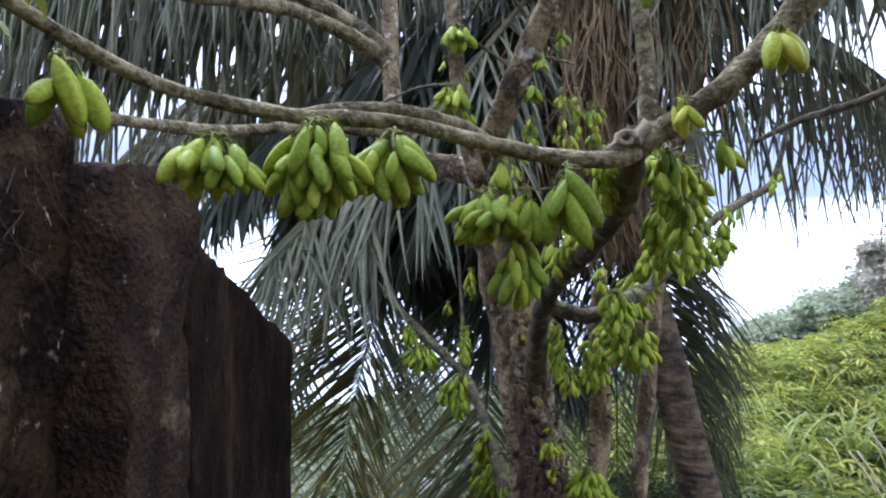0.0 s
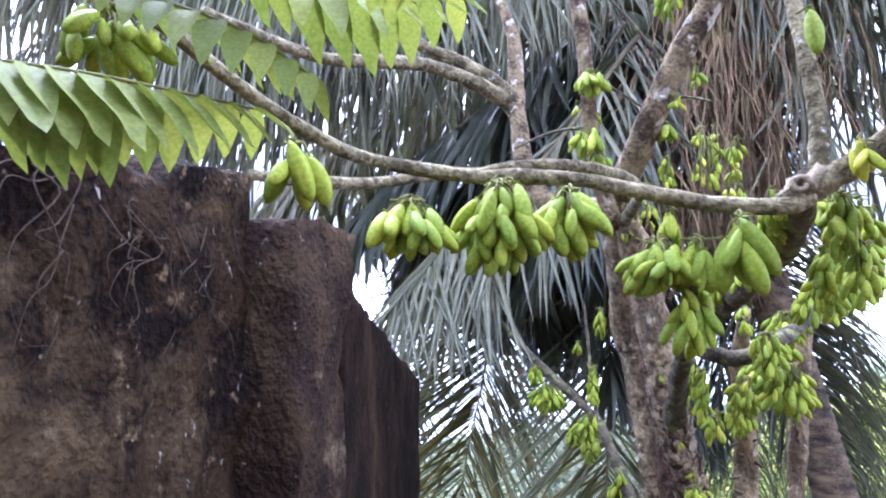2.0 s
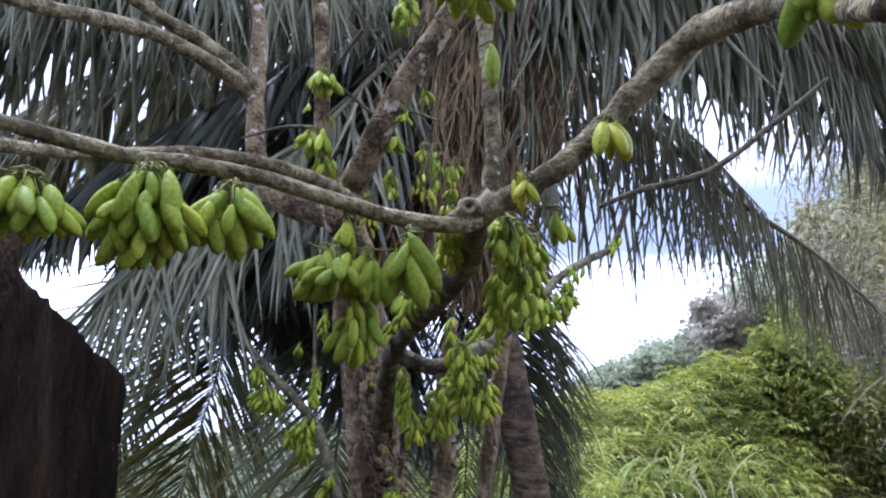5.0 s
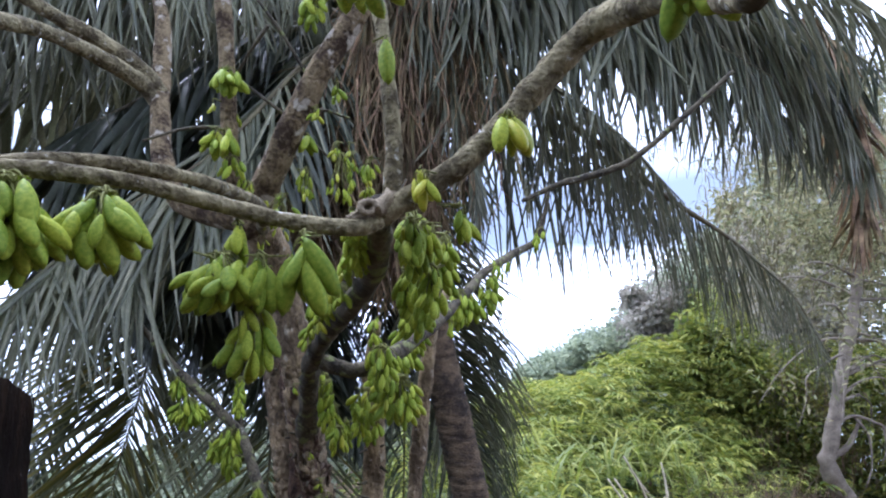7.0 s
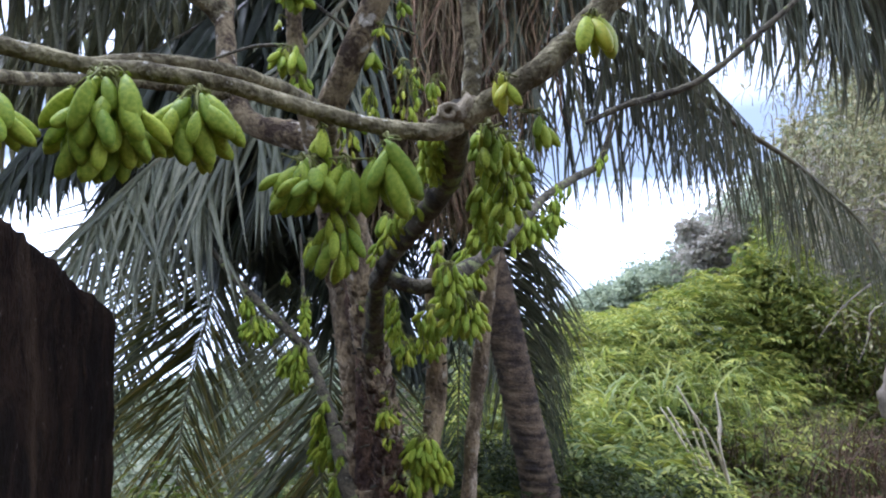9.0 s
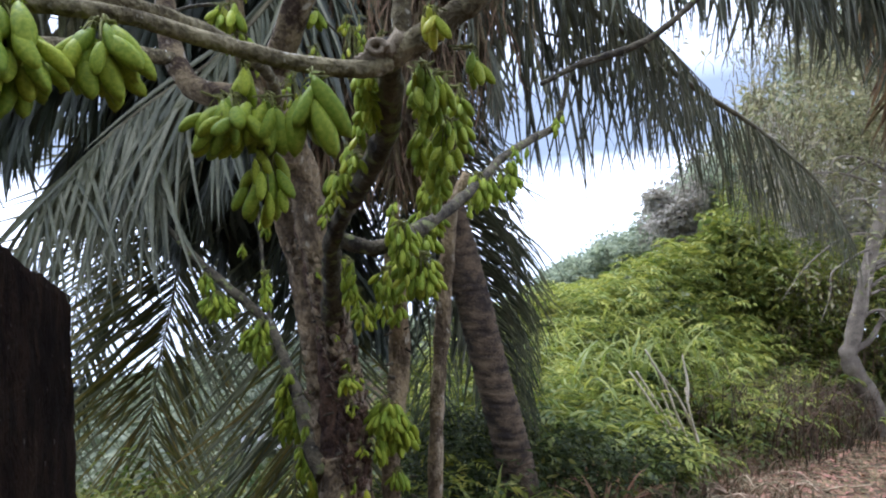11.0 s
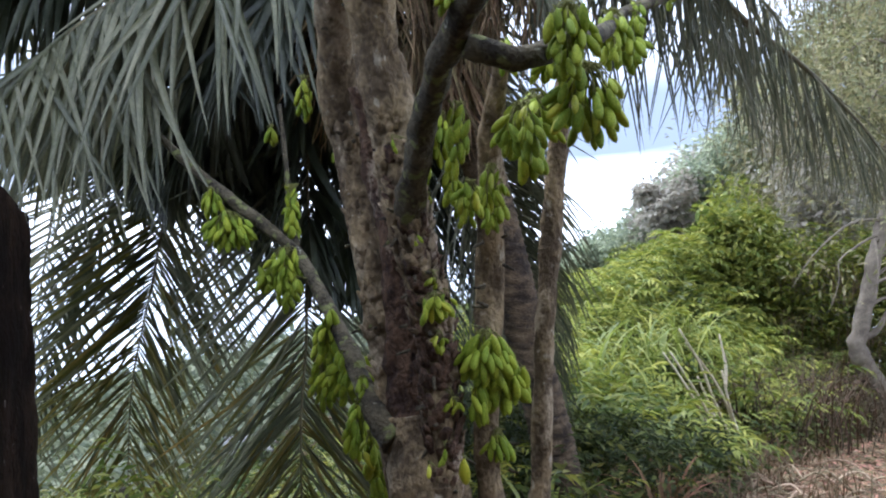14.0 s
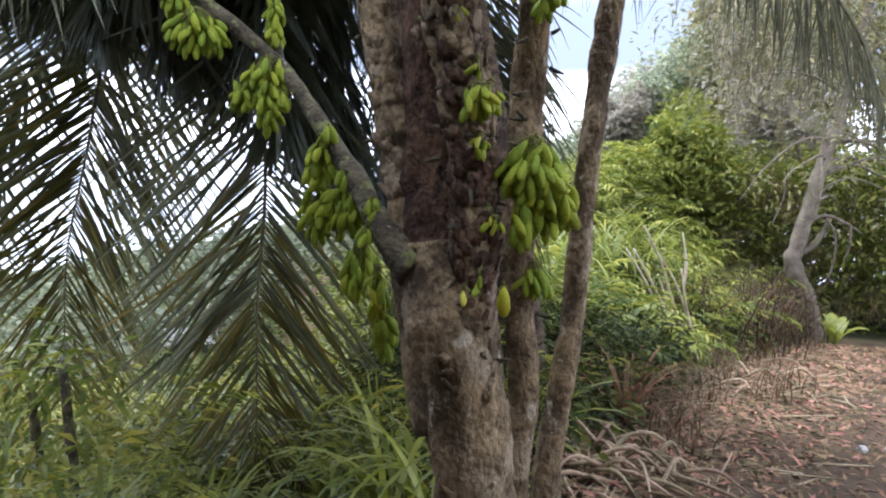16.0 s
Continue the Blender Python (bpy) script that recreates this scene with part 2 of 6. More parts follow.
def overgrow(m, colour, near, far):
    """Low green growth covers the earth away from the trodden ground."""
    nt = m.node_tree
    bsdf = nt.nodes["Principled BSDF"]
    n, L = nt.nodes.new, nt.links.new
    old = bsdf.inputs["Base Color"].links[0].from_socket
    coord, length, ramp, mix, patch = n("ShaderNodeTexCoord"), n("ShaderNodeVectorMath"), n("ShaderNodeMapRange"), n("ShaderNodeMix"), n("ShaderNodeTexNoise")
    length.operation = "LENGTH"
    patch.inputs["Scale"].default_value = 0.9
    L(coord.outputs["Object"], length.inputs[0])
    L(coord.outputs["Object"], patch.inputs[0])
    ramp.inputs[1].default_value, ramp.inputs[2].default_value = near, far
    L(length.outputs["Value"], ramp.inputs[0])
    tone = n("ShaderNodeValToRGB")
    tone.color_ramp.elements[0].color, tone.color_ramp.elements[1].color = (*[c * 0.5 for c in colour], 1), (*colour, 1)
    L(patch.outputs[0], tone.inputs[0])
    mix.data_type = "RGBA"
    L(ramp.outputs[0], mix.inputs[0])
    L(old, mix.inputs[6])
    L(tone.outputs[0], mix.inputs[7])
    L(mix.outputs[2], bsdf.inputs["Base Color"])


def blotch(m, colour, scale, limit, soft=0.1, stretch=(1, 1, 1)):
    """Irregular patches of another colour over the base."""
    nt = m.node_tree
    bsdf = nt.nodes["Principled BSDF"]
    n, L = nt.nodes.new, nt.links.new
    old = bsdf.inputs["Base Color"].links[0].from_socket
    coord, mapping, patch, edge, mix = n("ShaderNodeTexCoord"), n("ShaderNodeMapping"), n("ShaderNodeTexNoise"), n("ShaderNodeMapRange"), n("ShaderNodeMix")
    mapping.inputs["Scale"].default_value = stretch
    mapping.inputs["Location"].default_value = (scale, 3.1, 1.7)
    patch.inputs["Scale"].default_value, patch.inputs["Detail"].default_value, patch.inputs["Roughness"].default_value = scale, 6, 0.65
    L(coord.outputs["Object"], mapping.inputs[0])
    L(mapping.outputs[0], patch.inputs[0])
    edge.inputs[1].default_value, edge.inputs[2].default_value = limit, limit + soft
    L(patch.outputs[0], edge.inputs[0])
    mix.data_type = "RGBA"
    L(edge.outputs[0], mix.inputs[0])
    L(old, mix.inputs[6])
    mix.inputs[7].default_value = (*colour, 1)
    L(mix.outputs[2], bsdf.inputs["Base Color"])


blotch(M_WALL, (0.13, 0.088, 0.045), 2.6, 0.52, 0.14, (1, 1, 0.8))
blotch(M_WALL, (0.008, 0.0055, 0.0045), 2.1, 0.53, 0.12, (1, 1, 0.6))
blotch(M_WALL, (0.19, 0.135, 0.075), 11, 0.60, 0.08)
blotch(M_WALL, (0.42, 0.38, 0.33), 24, 0.66, 0.03, (1, 1, 0.45))
blotch(M_WALL_DARK, (0.012, 0.008, 0.006), 4.0, 0.48, 0.12, (1, 1, 0.8))
blotch(M_WALL_DARK, (0.06, 0.038, 0.023), 4.0, 0.54, 0.14, (1, 1, 0.35))
blotch(M_WALL_DARK, (0.26, 0.22, 0.18), 26, 0.67, 0.04, (1, 1, 0.7))
blotch(M_PIER, (0.22, 0.165, 0.10), 4.5, 0.58, 0.12)
blotch(M_PIER, (0.02, 0.012, 0.010), 5.5, 0.56, 0.1, (1, 1, 0.6))
blotch(M_BRANCH, (0.50, 0.48, 0.40), 30, 0.62, 0.05)
blotch(M_BRANCH, (0.075, 0.06, 0.034), 14, 0.54, 0.08)
blotch(M_BARK, (0.082, 0.056, 0.027), 7, 0.54, 0.1, (1, 1, 0.6))
blotch(M_BARK, (0.36, 0.285, 0.185), 6.5, 0.545, 0.08, (1, 1, 0.7))
blotch(M_BARK, (0.44, 0.39, 0.31), 34, 0.65, 0.04)
blotch(M_BARK_RED, (0.36, 0.28, 0.20), 8, 0.56, 0.05, (1, 1, 0.7))
blotch(M_BARK_RED, (0.018, 0.010, 0.008), 12, 0.57, 0.08, (1, 1, 0.5))
blotch(M_TWIG, (0.28, 0.27, 0.21), 26, 0.64, 0.06)
blotch(M_PALMTRUNK, (0.035, 0.026, 0.020), 4, 0.55, 0.12)
overgrow(M_SOIL, (0.065, 0.085, 0.026), 19, 24)

# ---------------------------------------------------------------- mesh tools
rng = np.random.default_rng(7)


def mesh_of(name, verts, faces, mat, smooth=True):
    me = bpy.data.meshes.new(name)
    me.from_pydata([tuple(v) for v in verts], [], [tuple(f) for f in faces])
    me.polygons.foreach_set("use_smooth", [smooth] * len(me.polygons))
    me.materials.append(mat)
    me.update()
    return me


def child(name, me, parent, m=None, label=""):
    ob = new(name, me)
    ob.parent = parent
    if m is not None:
        ob.matrix_basis = m
    if label:
        ob["label"] = label
    return ob


def empty(name, label, category, group="", at=(0, 0, 0)):
    ob = new(name)
    ob.empty_display_size = 0.1
    ob.location = at
    return tagged(ob, label, category, group)


def curve_points(ctrl, per=8):
    """Points of a smooth curve through the control points."""
    c = [Vector(p) for p in ctrl]
    c = [c[0] * 2 - c[1]] + c + [c[-1] * 2 - c[-2]]
    pts = []
    for i in range(1, len(c) - 2):
        p0, p1, p2, p3 = c[i - 1:i + 3]
        for k in range(per):
            t = k / per
            pts.append(0.5 * ((2 * p1) + (p2 - p0) * t + (2 * p0 - 5 * p1 + 4 * p2 - p3) * t * t + (3 * p1 - p0 - 3 * p2 + p3) * t ** 3))
    pts.append(c[-2])
    return pts


def tube(ctrl, radii, per=8, seg=10, knob=0.12, grain=9.0, seed=0.0, flute=1.0):
    """A tapering, knobbly limb: (verts, faces)."""
    pts = curve_points(ctrl, per)
    rads = np.interp(np.linspace(0, 1, len(pts)), np.linspace(0, 1, len(radii)), radii)
    verts, faces = [], []
    side = None
    for i, p in enumerate(pts):
        tan = (pts[min(i + 1, len(pts) - 1)] - pts[max(i - 1, 0)]).normalized()
        if side is None:
            side = tan.orthogonal().normalized()
        side = (side - tan * side.dot(tan)).normalized()
        other = tan.cross(side)
        for k in range(seg):
            a = 2 * math.pi * k / seg
            d = side * math.cos(a) + other * math.sin(a)
            q = p + d * rads[i]
            along = Vector((q.x, q.y, q.z * flute)) * grain
            r = rads[i] * (1 + knob * (noise.noise(along + Vector((seed, 0, 0))) * 1.3 + noise.noise(along * 3.1) * 0.8 + noise.noise(q * grain * 6) * 0.35))
            verts.append(p + d * r)
    for i in range(len(pts) - 1):
        for k in range(seg):
            a, b = i * seg + k, i * seg + (k + 1) % seg
            faces.append((a, b, b + seg, a + seg))
    n = len(verts)
    verts += [pts[0], pts[-1]]
    for k in range(seg):
        faces.append((n, (k + 1) % seg, k))
        e = (len(pts) - 1) * seg
        faces.append((n + 1, e + k, e + (k + 1) % seg))
    return verts, faces


def join(*pieces):
    verts, faces = [], []
    for v, f in pieces:
        o = len(verts)
        verts += list(v)
        faces += [tuple(i + o for i in q) for q in f]
    return verts, faces


def limb(name, parent, ctrl, radii, mat, label="", **kw):
    v, f = tube(ctrl, radii, **kw)
    return child(name, mesh_of(name, v, f, mat), parent, None, label)


def box_rough(lo, hi, step=0.06, rough=0.012, top=None, seed=3.0):
    """A block of old masonry: every face a fine grid, pushed in and out, with an uneven top."""
    bm = bmesh.new()
    lo, hi = Vector(lo), Vector(hi)
    n = [max(1, int(round((hi[i] - lo[i]) / step))) for i in range(3)]
    key = {}

    def vert(i, j, k):
        if (i, j, k) not in key:
            p = Vector((lo.x + (hi.x - lo.x) * i / n[0], lo.y + (hi.y - lo.y) * j / n[1], lo.z + (hi.z - lo.z) * k / n[2]))
            if top:
                p.z = lo.z + (top(p.x, p.y) - lo.z) * k / n[2]
            d = Vector((noise.noise(p * 5 + Vector((seed, 0, 0))), noise.noise(p * 5 + Vector((0, seed, 9))), noise.noise(p * 5 + Vector((4, 0, seed)))))
            e = Vector((noise.noise(p * 17), noise.noise(p * 17 + Vector((5, 5, 5))), noise.noise(p * 17 + Vector((9, 1, 2)))))
            key[i, j, k] = bm.verts.new(p + d * rough * 2 + e * rough)
        return key[i, j, k]
    for a, b, c in ((0, 1, 2), (1, 2, 0), (2, 0, 1)):
        for end in (0, n[c]):
            for i in range(n[a]):
                for j in range(n[b]):
                    q = []
                    for di, dj in ((0, 0), (1, 0), (1, 1), (0, 1)):
                        idx = [0, 0, 0]
                        idx[a], idx[b], idx[c] = i + di, j + dj, end
                        q.append(vert(*idx))
                    bm.faces.new(q if end else q[::-1])
    bm.normal_update()
    return bm


def from_bm(name, bm, mat, smooth=True):
    me = bpy.data.meshes.new(name)
    bm.to_mesh(me)
    bm.free()
    me.polygons.foreach_set("use_smooth", [smooth] * len(me.polygons))
    me.materials.append(mat)
    return me


# ---------------------------------------------------------------- ground


def smooth(a, b, x):
    t = np.clip((x - a) / (b - a), 0, 1)
    return t * t * (3 - 2 * t)


def bank_w(x, y):
    """Metres behind the foot of the overgrown bank."""
    return -0.66 * (x - 2.0) + 0.75 * (y - 5.4)


def bank_a(x, y):
    """Metres along the foot of the bank, away from the tree."""
    return 0.75 * (x - 2.0) + 0.66 * (y - 5.4)


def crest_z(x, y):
    """Height of the hillside's crest, from skyline angles by bearing at the camera's standpoint: low over the valley,
    rising round to the path.
    """
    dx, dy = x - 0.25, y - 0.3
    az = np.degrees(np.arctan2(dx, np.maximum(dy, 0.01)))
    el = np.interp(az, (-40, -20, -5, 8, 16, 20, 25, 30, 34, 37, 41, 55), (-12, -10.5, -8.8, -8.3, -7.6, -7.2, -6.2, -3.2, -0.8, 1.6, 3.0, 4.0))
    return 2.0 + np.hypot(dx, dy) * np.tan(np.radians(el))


def ground_z(x, y):
    x, y = np.asarray(x, float), np.asarray(y, float)
    u = 0.4 * x + 0.78 * y
    r = np.hypot(x, y)
    z = -0.23 * np.clip(u - 2.3, 0, 16) - 0.10 * np.clip(u - 18.3, 0, 400)
    w, a = bank_w(x, y), bank_a(x, y)
    rise = smooth(0.6, 7.0, w) * smooth(1.5, 9.0, a) * (0.7 + 0.17 * np.clip(a, 0, 22))
    z = z + rise
    z = z - 0.10 * np.clip(-x - 0.5 + 0.25 * (y - 4), 0, 60) * smooth(3.5, 9, y)
    z = z - 1.1 * smooth(3.5, 5.6, y) * smooth(1.9, 0.2, x) - 0.9 * smooth(9, 20, y) * smooth(9, 3, x)
    z = z - 75 * smooth(34, 220, r) * smooth(-20, 40, y)
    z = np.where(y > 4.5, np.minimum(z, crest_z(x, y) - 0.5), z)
    z = z + 0.035 * np.sin(1.7 * x + 0.4) * np.cos(1.3 * y) * smooth(1, 3, r)
    return z


def build_ground():
    def axis(near, far, n_near, n_far):
        a = np.linspace(-near, near, n_near)
        b = near * (far / near) ** (np.arange(1, n_far + 1) / n_far)
        return np.concatenate([-b[::-1], a, b])
    xs, ys = axis(9, 900, 90, 26), axis(9, 900, 90, 26) + 6
    X, Y = np.meshgrid(xs, ys)
    Z = ground_z(X, Y)
    Z = Z + 0.012 * np.sin(9.1 * X) * np.sin(7.7 * Y + X)
    nx = len(xs)
    verts = np.stack([X.ravel(), Y.ravel(), Z.ravel()], 1)
    faces = [(j * nx + i, j * nx + i + 1, (j + 1) * nx + i + 1, (j + 1) * nx + i) for j in range(len(ys) - 1) for i in range(nx - 1)]
    tagged(new("ground", mesh_of("ground", verts, faces, M_SOIL)), "bare brown earth sloping down among bushes", "ground", kind="structure")
    # added sheet out to the horizon, in place of the haze-white lowland
    s = 4500
    tagged(new("water", mesh_of("water", [(-s, -s, -75), (s, -s, -75), (s, s, -75), (-s, s, -75)], [(0, 1, 2, 3)], M_HAZE_SHEET)), "pale sheet far below the hillside, standing in for bright haze", "water", kind="structure")


build_ground()


def build_sky_blockers():
    """An unseen plain wall and overhang, added behind the camera, block light from the sky."""
    bm = bmesh.new()
    bmesh.ops.create_cube(bm, size=1, matrix=Matrix.Translation((0.5, -2.6, 1.6)) @ Matrix.Diagonal((14, 0.2, 3.6, 1)))
    tagged(new("sky_blocking_wall", from_bm("sky_blocking_wall", bm, M_PLASTER, False)), "unseen plain plastered wall added behind the garden to block sky light", "wall", kind="structure")
    bm = bmesh.new()
    bmesh.ops.create_cube(bm, size=1, matrix=Matrix.Translation((0.5, -1.75, 3.45)) @ Matrix.Diagonal((14.6, 2.2, 0.08, 1)))
    tagged(new("sky_blocking_overhang", from_bm("eave", bm, M_PLASTER, False)), "unseen plain overhang added to block sky light", "eave", kind="structure")


build_sky_blockers()

# ---------------------------------------------------------------- old concrete wall


def build_wall():
    wall = empty("concrete_wall", "old stained concrete wall with broken top and mossy roots", "wall", at=(-1.2, 1.6, 0))
    inv = wall.matrix_basis.inverted()

    def place(name, bm, label="", mat=M_WALL):
        bmesh.ops.transform(bm, matrix=Matrix.Translation((1.2, -1.6, 0)), verts=bm.verts)
        return child(name, from_bm(name, bm, mat), wall, None, label)
    near_top = lambda x, y: 2.42 + 0.07 * float(smooth(1.15, 1.5, y)) + 0.05 * noise.noise(Vector((x * 6, y * 6, 1))) - 0.05 * max(0, 1.2 - y)
    place("near_block", box_rough((-1.55, -0.6, -0.1), (-0.80, 1.75, 2.42), 0.032, 0.018, near_top), "dark brown weathered block")
    pier_top = lambda x, y: 2.40 + 0.03 * noise.noise(Vector((x * 9, y * 9, 4)))
    place("pier", box_rough((-1.5, 1.755, -0.1), (-0.65, 2.10, 2.4), 0.035, 0.013, pier_top, 8), "paler pier with a broken top", M_PIER)
    far_top = lambda x, y: 2.245 - 0.25 * (y - 2.1) + 0.02 * noise.noise(Vector((x * 9, y * 9, 4)))
    low = box_rough((-1.4, 2.12, -1.0), (-0.665, 4.1, 2.2), 0.05, 0.008, far_top, 15)
    for v in low.verts:
        v.co.x -= 0.16 * (v.co.y - 2.12)
    place("low_wall", low, "dark wall with sloping top", M_WALL_DARK)
    r = random.Random(5)
    for i in range(22):
        y = r.uniform(0.6, 1.75)
        z = 2.42 - r.uniform(0, 0.1)
        ctrl = [(-0.80 + 1.2 + 0.01, y - 1.6, z)]
        for k in range(5):
            p = ctrl[-1]
            ctrl.append((0.4 + 0.012 + r.uniform(0, 0.012), p[1] + r.uniform(-0.09, 0.08), p[2] - r.uniform(0.0, 0.09)))
        limb("root", wall, ctrl, [0.0021, 0.0015, 0.0008], M_ROOT, "", per=4, seg=5)


build_wall()

# ---------------------------------------------------------------- the fruit tree


def fruit_mesh(i):
    """A five-ribbed, slightly bent, elongated fruit of length 1, hanging from the origin."""
    seg, rings = 15, 9
    r = random.Random(100 + i)
    fat, bend = r.uniform(0.165, 0.195), r.uniform(-0.09, 0.09)
    verts, faces = [(0, 0, 0.0)], []
    for j in range(1, rings):
        t = j / rings
        prof = (math.sin(math.pi * t ** 1.12)) ** 0.55
        for k in range(seg):
            a = 2 * math.pi * k / seg
            rad = fat * prof * (1 + 0.075 * math.cos(5 * a))
            verts.append((rad * math.cos(a) + bend * math.sin(math.pi * t), rad * math.sin(a), -t))
    verts.append((0, 0, -1.0))
    for k in range(seg):
        faces.append((0, 1 + k, 1 + (k + 1) % seg))
        for j in range(rings - 2):
            a, b = 1 + j * seg + k, 1 + j * seg + (k + 1) % seg
            faces.append((a, a + seg, b + seg, b))
        e = 1 + (rings - 2) * seg
        faces.append((e + k, len(verts) - 1, e + (k + 1) % seg))
    # withered calyx at the top
    o = len(verts)
    for k in range(5):
        a = 2 * math.pi * k / 5
        verts += [(0.05 * math.cos(a - 0.5), 0.05 * math.sin(a - 0.5), 0.015), (0.05 * math.cos(a + 0.5), 0.05 * math.sin(a + 0.5), 0.015), (0.13 * math.cos(a), 0.13 * math.sin(a), -0.035)]
        faces.append((o + 3 * k, o + 3 * k + 1, o + 3 * k + 2))
    return verts, faces


FRUITS = [mesh_of("fruit", *fruit_mesh(i), M_FRUIT) for i in range(7)]
RIPE = [mesh_of("ripe_fruit", *fruit_mesh(20 + i), M_FRUIT_RIPE) for i in range(4)]
tree = empty("bilimbi_tree", "many-stemmed grey-barked fruit tree hung with green bilimbi clusters", "tree", at=(0.5, 3.05, 0))
TREE_INV = Matrix.Translation((-0.5, -3.05, 0))


def tr(p):
    return (p[0] - 0.5, p[1] - 3.05, p[2])


def bough(name, ctrl, radii, mat=M_BARK, label="", **kw):
    return limb(name, tree, [tr(p) for p in ctrl], radii, mat, label, **kw)


def cluster(center, w, h, n, size=0.072, attach=None, ripe=0.0, depth=None, seed=0, label="", lean=(0, 0, 0)):
    """A bunch of hanging fruits: stalks as the bunch's own mesh, every fruit a part of it."""
    r = random.Random(1000 + seed)
    c = Vector(center)
    d = depth or w
    attach = Vector(attach) if attach else c + Vector((0, 0, h * 0.46))
    tops, tries = [], 0
    gap = size * 0.36
    while len(tops) < n and tries < 4000:
        tries += 1
        q = Vector((r.gauss(0, 1), r.gauss(0, 1), r.gauss(0, 1))).normalized() * r.uniform(0.25, 1) ** 0.6
        p = c + Vector((q.x * max(0.0, w - size * 0.5) / 2, q.y * max(0.0, d - size * 0.5) / 2, q.z * max(0.0, h - size * 0.8) / 2))
        if all((p - t).length > gap * (1 if tries < 2500 else 0.8) for t, _ in tops):
            tops.append((p, q))
    pieces = []
    holder = child("fruit_stalk", bpy.data.meshes.new("stalks"), tree, Matrix.Translation(tr(attach)), label)
    for p, q in tops:
        s = size * r.uniform(0.72, 1.15)
        out = (p - (c + Vector((0, 0, h * 0.45)))) * (1.6 / max(w, h))
        axis = (Vector((out.x, out.y, out.z * 0.6 - 0.42)) + Vector((r.gauss(0, 0.2), r.gauss(0, 0.2), r.gauss(0, 0.1))) + Vector(lean)).normalized()
        top = p - axis * s * 0.5
        rot = (-axis).to_track_quat("Z", "Y").to_matrix().to_4x4() @ Matrix.Rotation(r.uniform(0, 6.28), 4, "Z")
        m = Matrix.Translation(top - attach) @ rot @ Matrix.Diagonal((s * r.uniform(0.9, 1.08),) * 2 + (s, 1))
        child("fruit", (RIPE if r.random() < ripe else FRUITS)[r.randrange(4)], holder, m)
        mid = top * 0.5 + Vector((c.x, c.y, attach.z)) * 0.5 - attach
        a0 = Vector((r.gauss(0, 0.012), r.gauss(0, 0.012), 0))
        pieces.append(tube([a0, mid + Vector((0, 0, 0.01)), top - attach], [0.0021, 0.0014], per=3, seg=4, knob=0.05))
    v, f = join(*pieces)
    me = mesh_of("stalks", v, f, M_STALK)
    holder.data = me
    return holder


# stems, from the ground up
bough("trunk", [(0.55, 3.14, -0.25), (0.51, 3.12, 0.15), (0.483, 3.10, 0.46), (0.446, 3.10, 0.70), (0.412, 3.13, 0.9), (0.39, 3.16, 1.1)],
      [0.16, 0.118, 0.100, 0.106, 0.112, 0.08], label="thick blotched grey trunk", per=16, seg=44, knob=0.16, grain=13, flute=0.35)
bough("stem", [(0.40, 3.15, 0.6), (0.345, 3.22, 0.95), (0.318, 3.28, 1.25), (0.285, 3.34, 1.57), (0.25, 3.38, 1.85), (0.205, 3.36, 2.08), (0.18, 3.1, 2.38), (0.17, 2.72, 2.60)],
      [0.072, 0.055, 0.050, 0.054, 0.060, 0.064, 0.062, 0.053], label="leaning grey stem", per=14, seg=30, knob=0.14, grain=16, seed=3, flute=0.4)
bough("stem", [(0.45, 3.09, 0.72), (0.449, 3.08, 1.1), (0.440, 3.09, 1.35), (0.397, 3.10, 1.57), (0.355, 3.10, 1.78), (0.325, 3.08, 1.99), (0.27, 3.0, 2.25), (0.20, 2.82, 2.5)],
      [0.072, 0.055, 0.051, 0.056, 0.064, 0.070, 0.066, 0.05], label="grey-brown stem with flaking bark", per=14, seg=34, knob=0.24, grain=17, seed=8, flute=0.45)
bough("stem", [(0.425, 3.16, 0.7), (0.39, 3.19, 1.1), (0.37, 3.22, 1.5), (0.325, 3.25, 1.85), (0.28, 3.2, 2.1)],
      [0.095, 0.074, 0.062, 0.058, 0.05], M_BARK_RED, "dark red-brown core between the stems", per=14, seg=28, knob=0.3, grain=17, seed=21, flute=0.45)
bough("stem", [(0.61, 3.14, -0.3), (0.608, 3.13, 0.44), (0.622, 3.12, 0.7), (0.60, 3.13, 1.0), (0.64, 3.22, 1.25), (0.67, 3.28, 1.5), (0.655, 3.2, 1.75), (0.63, 3.1, 1.95), (0.62, 2.9, 2.15)],
      [0.055, 0.044, 0.042, 0.038, 0.046, 0.049, 0.045, 0.036, 0.02], per=8, seg=14, knob=0.14, seed=12)
bough("slim_stem", [(0.73, 3.2, -0.35), (0.747, 3.2, 0.34), (0.775, 3.2, 0.635), (0.80, 3.2, 0.85), (0.822, 3.2, 1.26), (0.852, 3.2, 1.59), (0.875, 3.18, 1.9), (0.90, 3.15, 2.15), (0.97, 3.15, 2.3)],
      [0.055, 0.045, 0.038, 0.034, 0.033, 0.035, 0.032, 0.028, 0.018], per=8, seg=12, knob=0.2, seed=15)
# limb that comes forward to the knot, and what springs from it
bough("limb", [(0.372, 3.09, 1.68), (0.37, 2.92, 1.84), (0.368, 2.74, 1.945), (0.37, 2.56, 2.025), (0.41, 2.3, 2.13), (0.465, 1.95, 2.23), (0.475, 1.65, 2.30), (0.455, 1.45, 2.375)],
      [0.045, 0.038, 0.035, 0.031, 0.029, 0.028, 0.026, 0.023], M_TWIG, "dark mossy limb lined with fruit", per=8, seg=12, knob=0.2, grain=16)
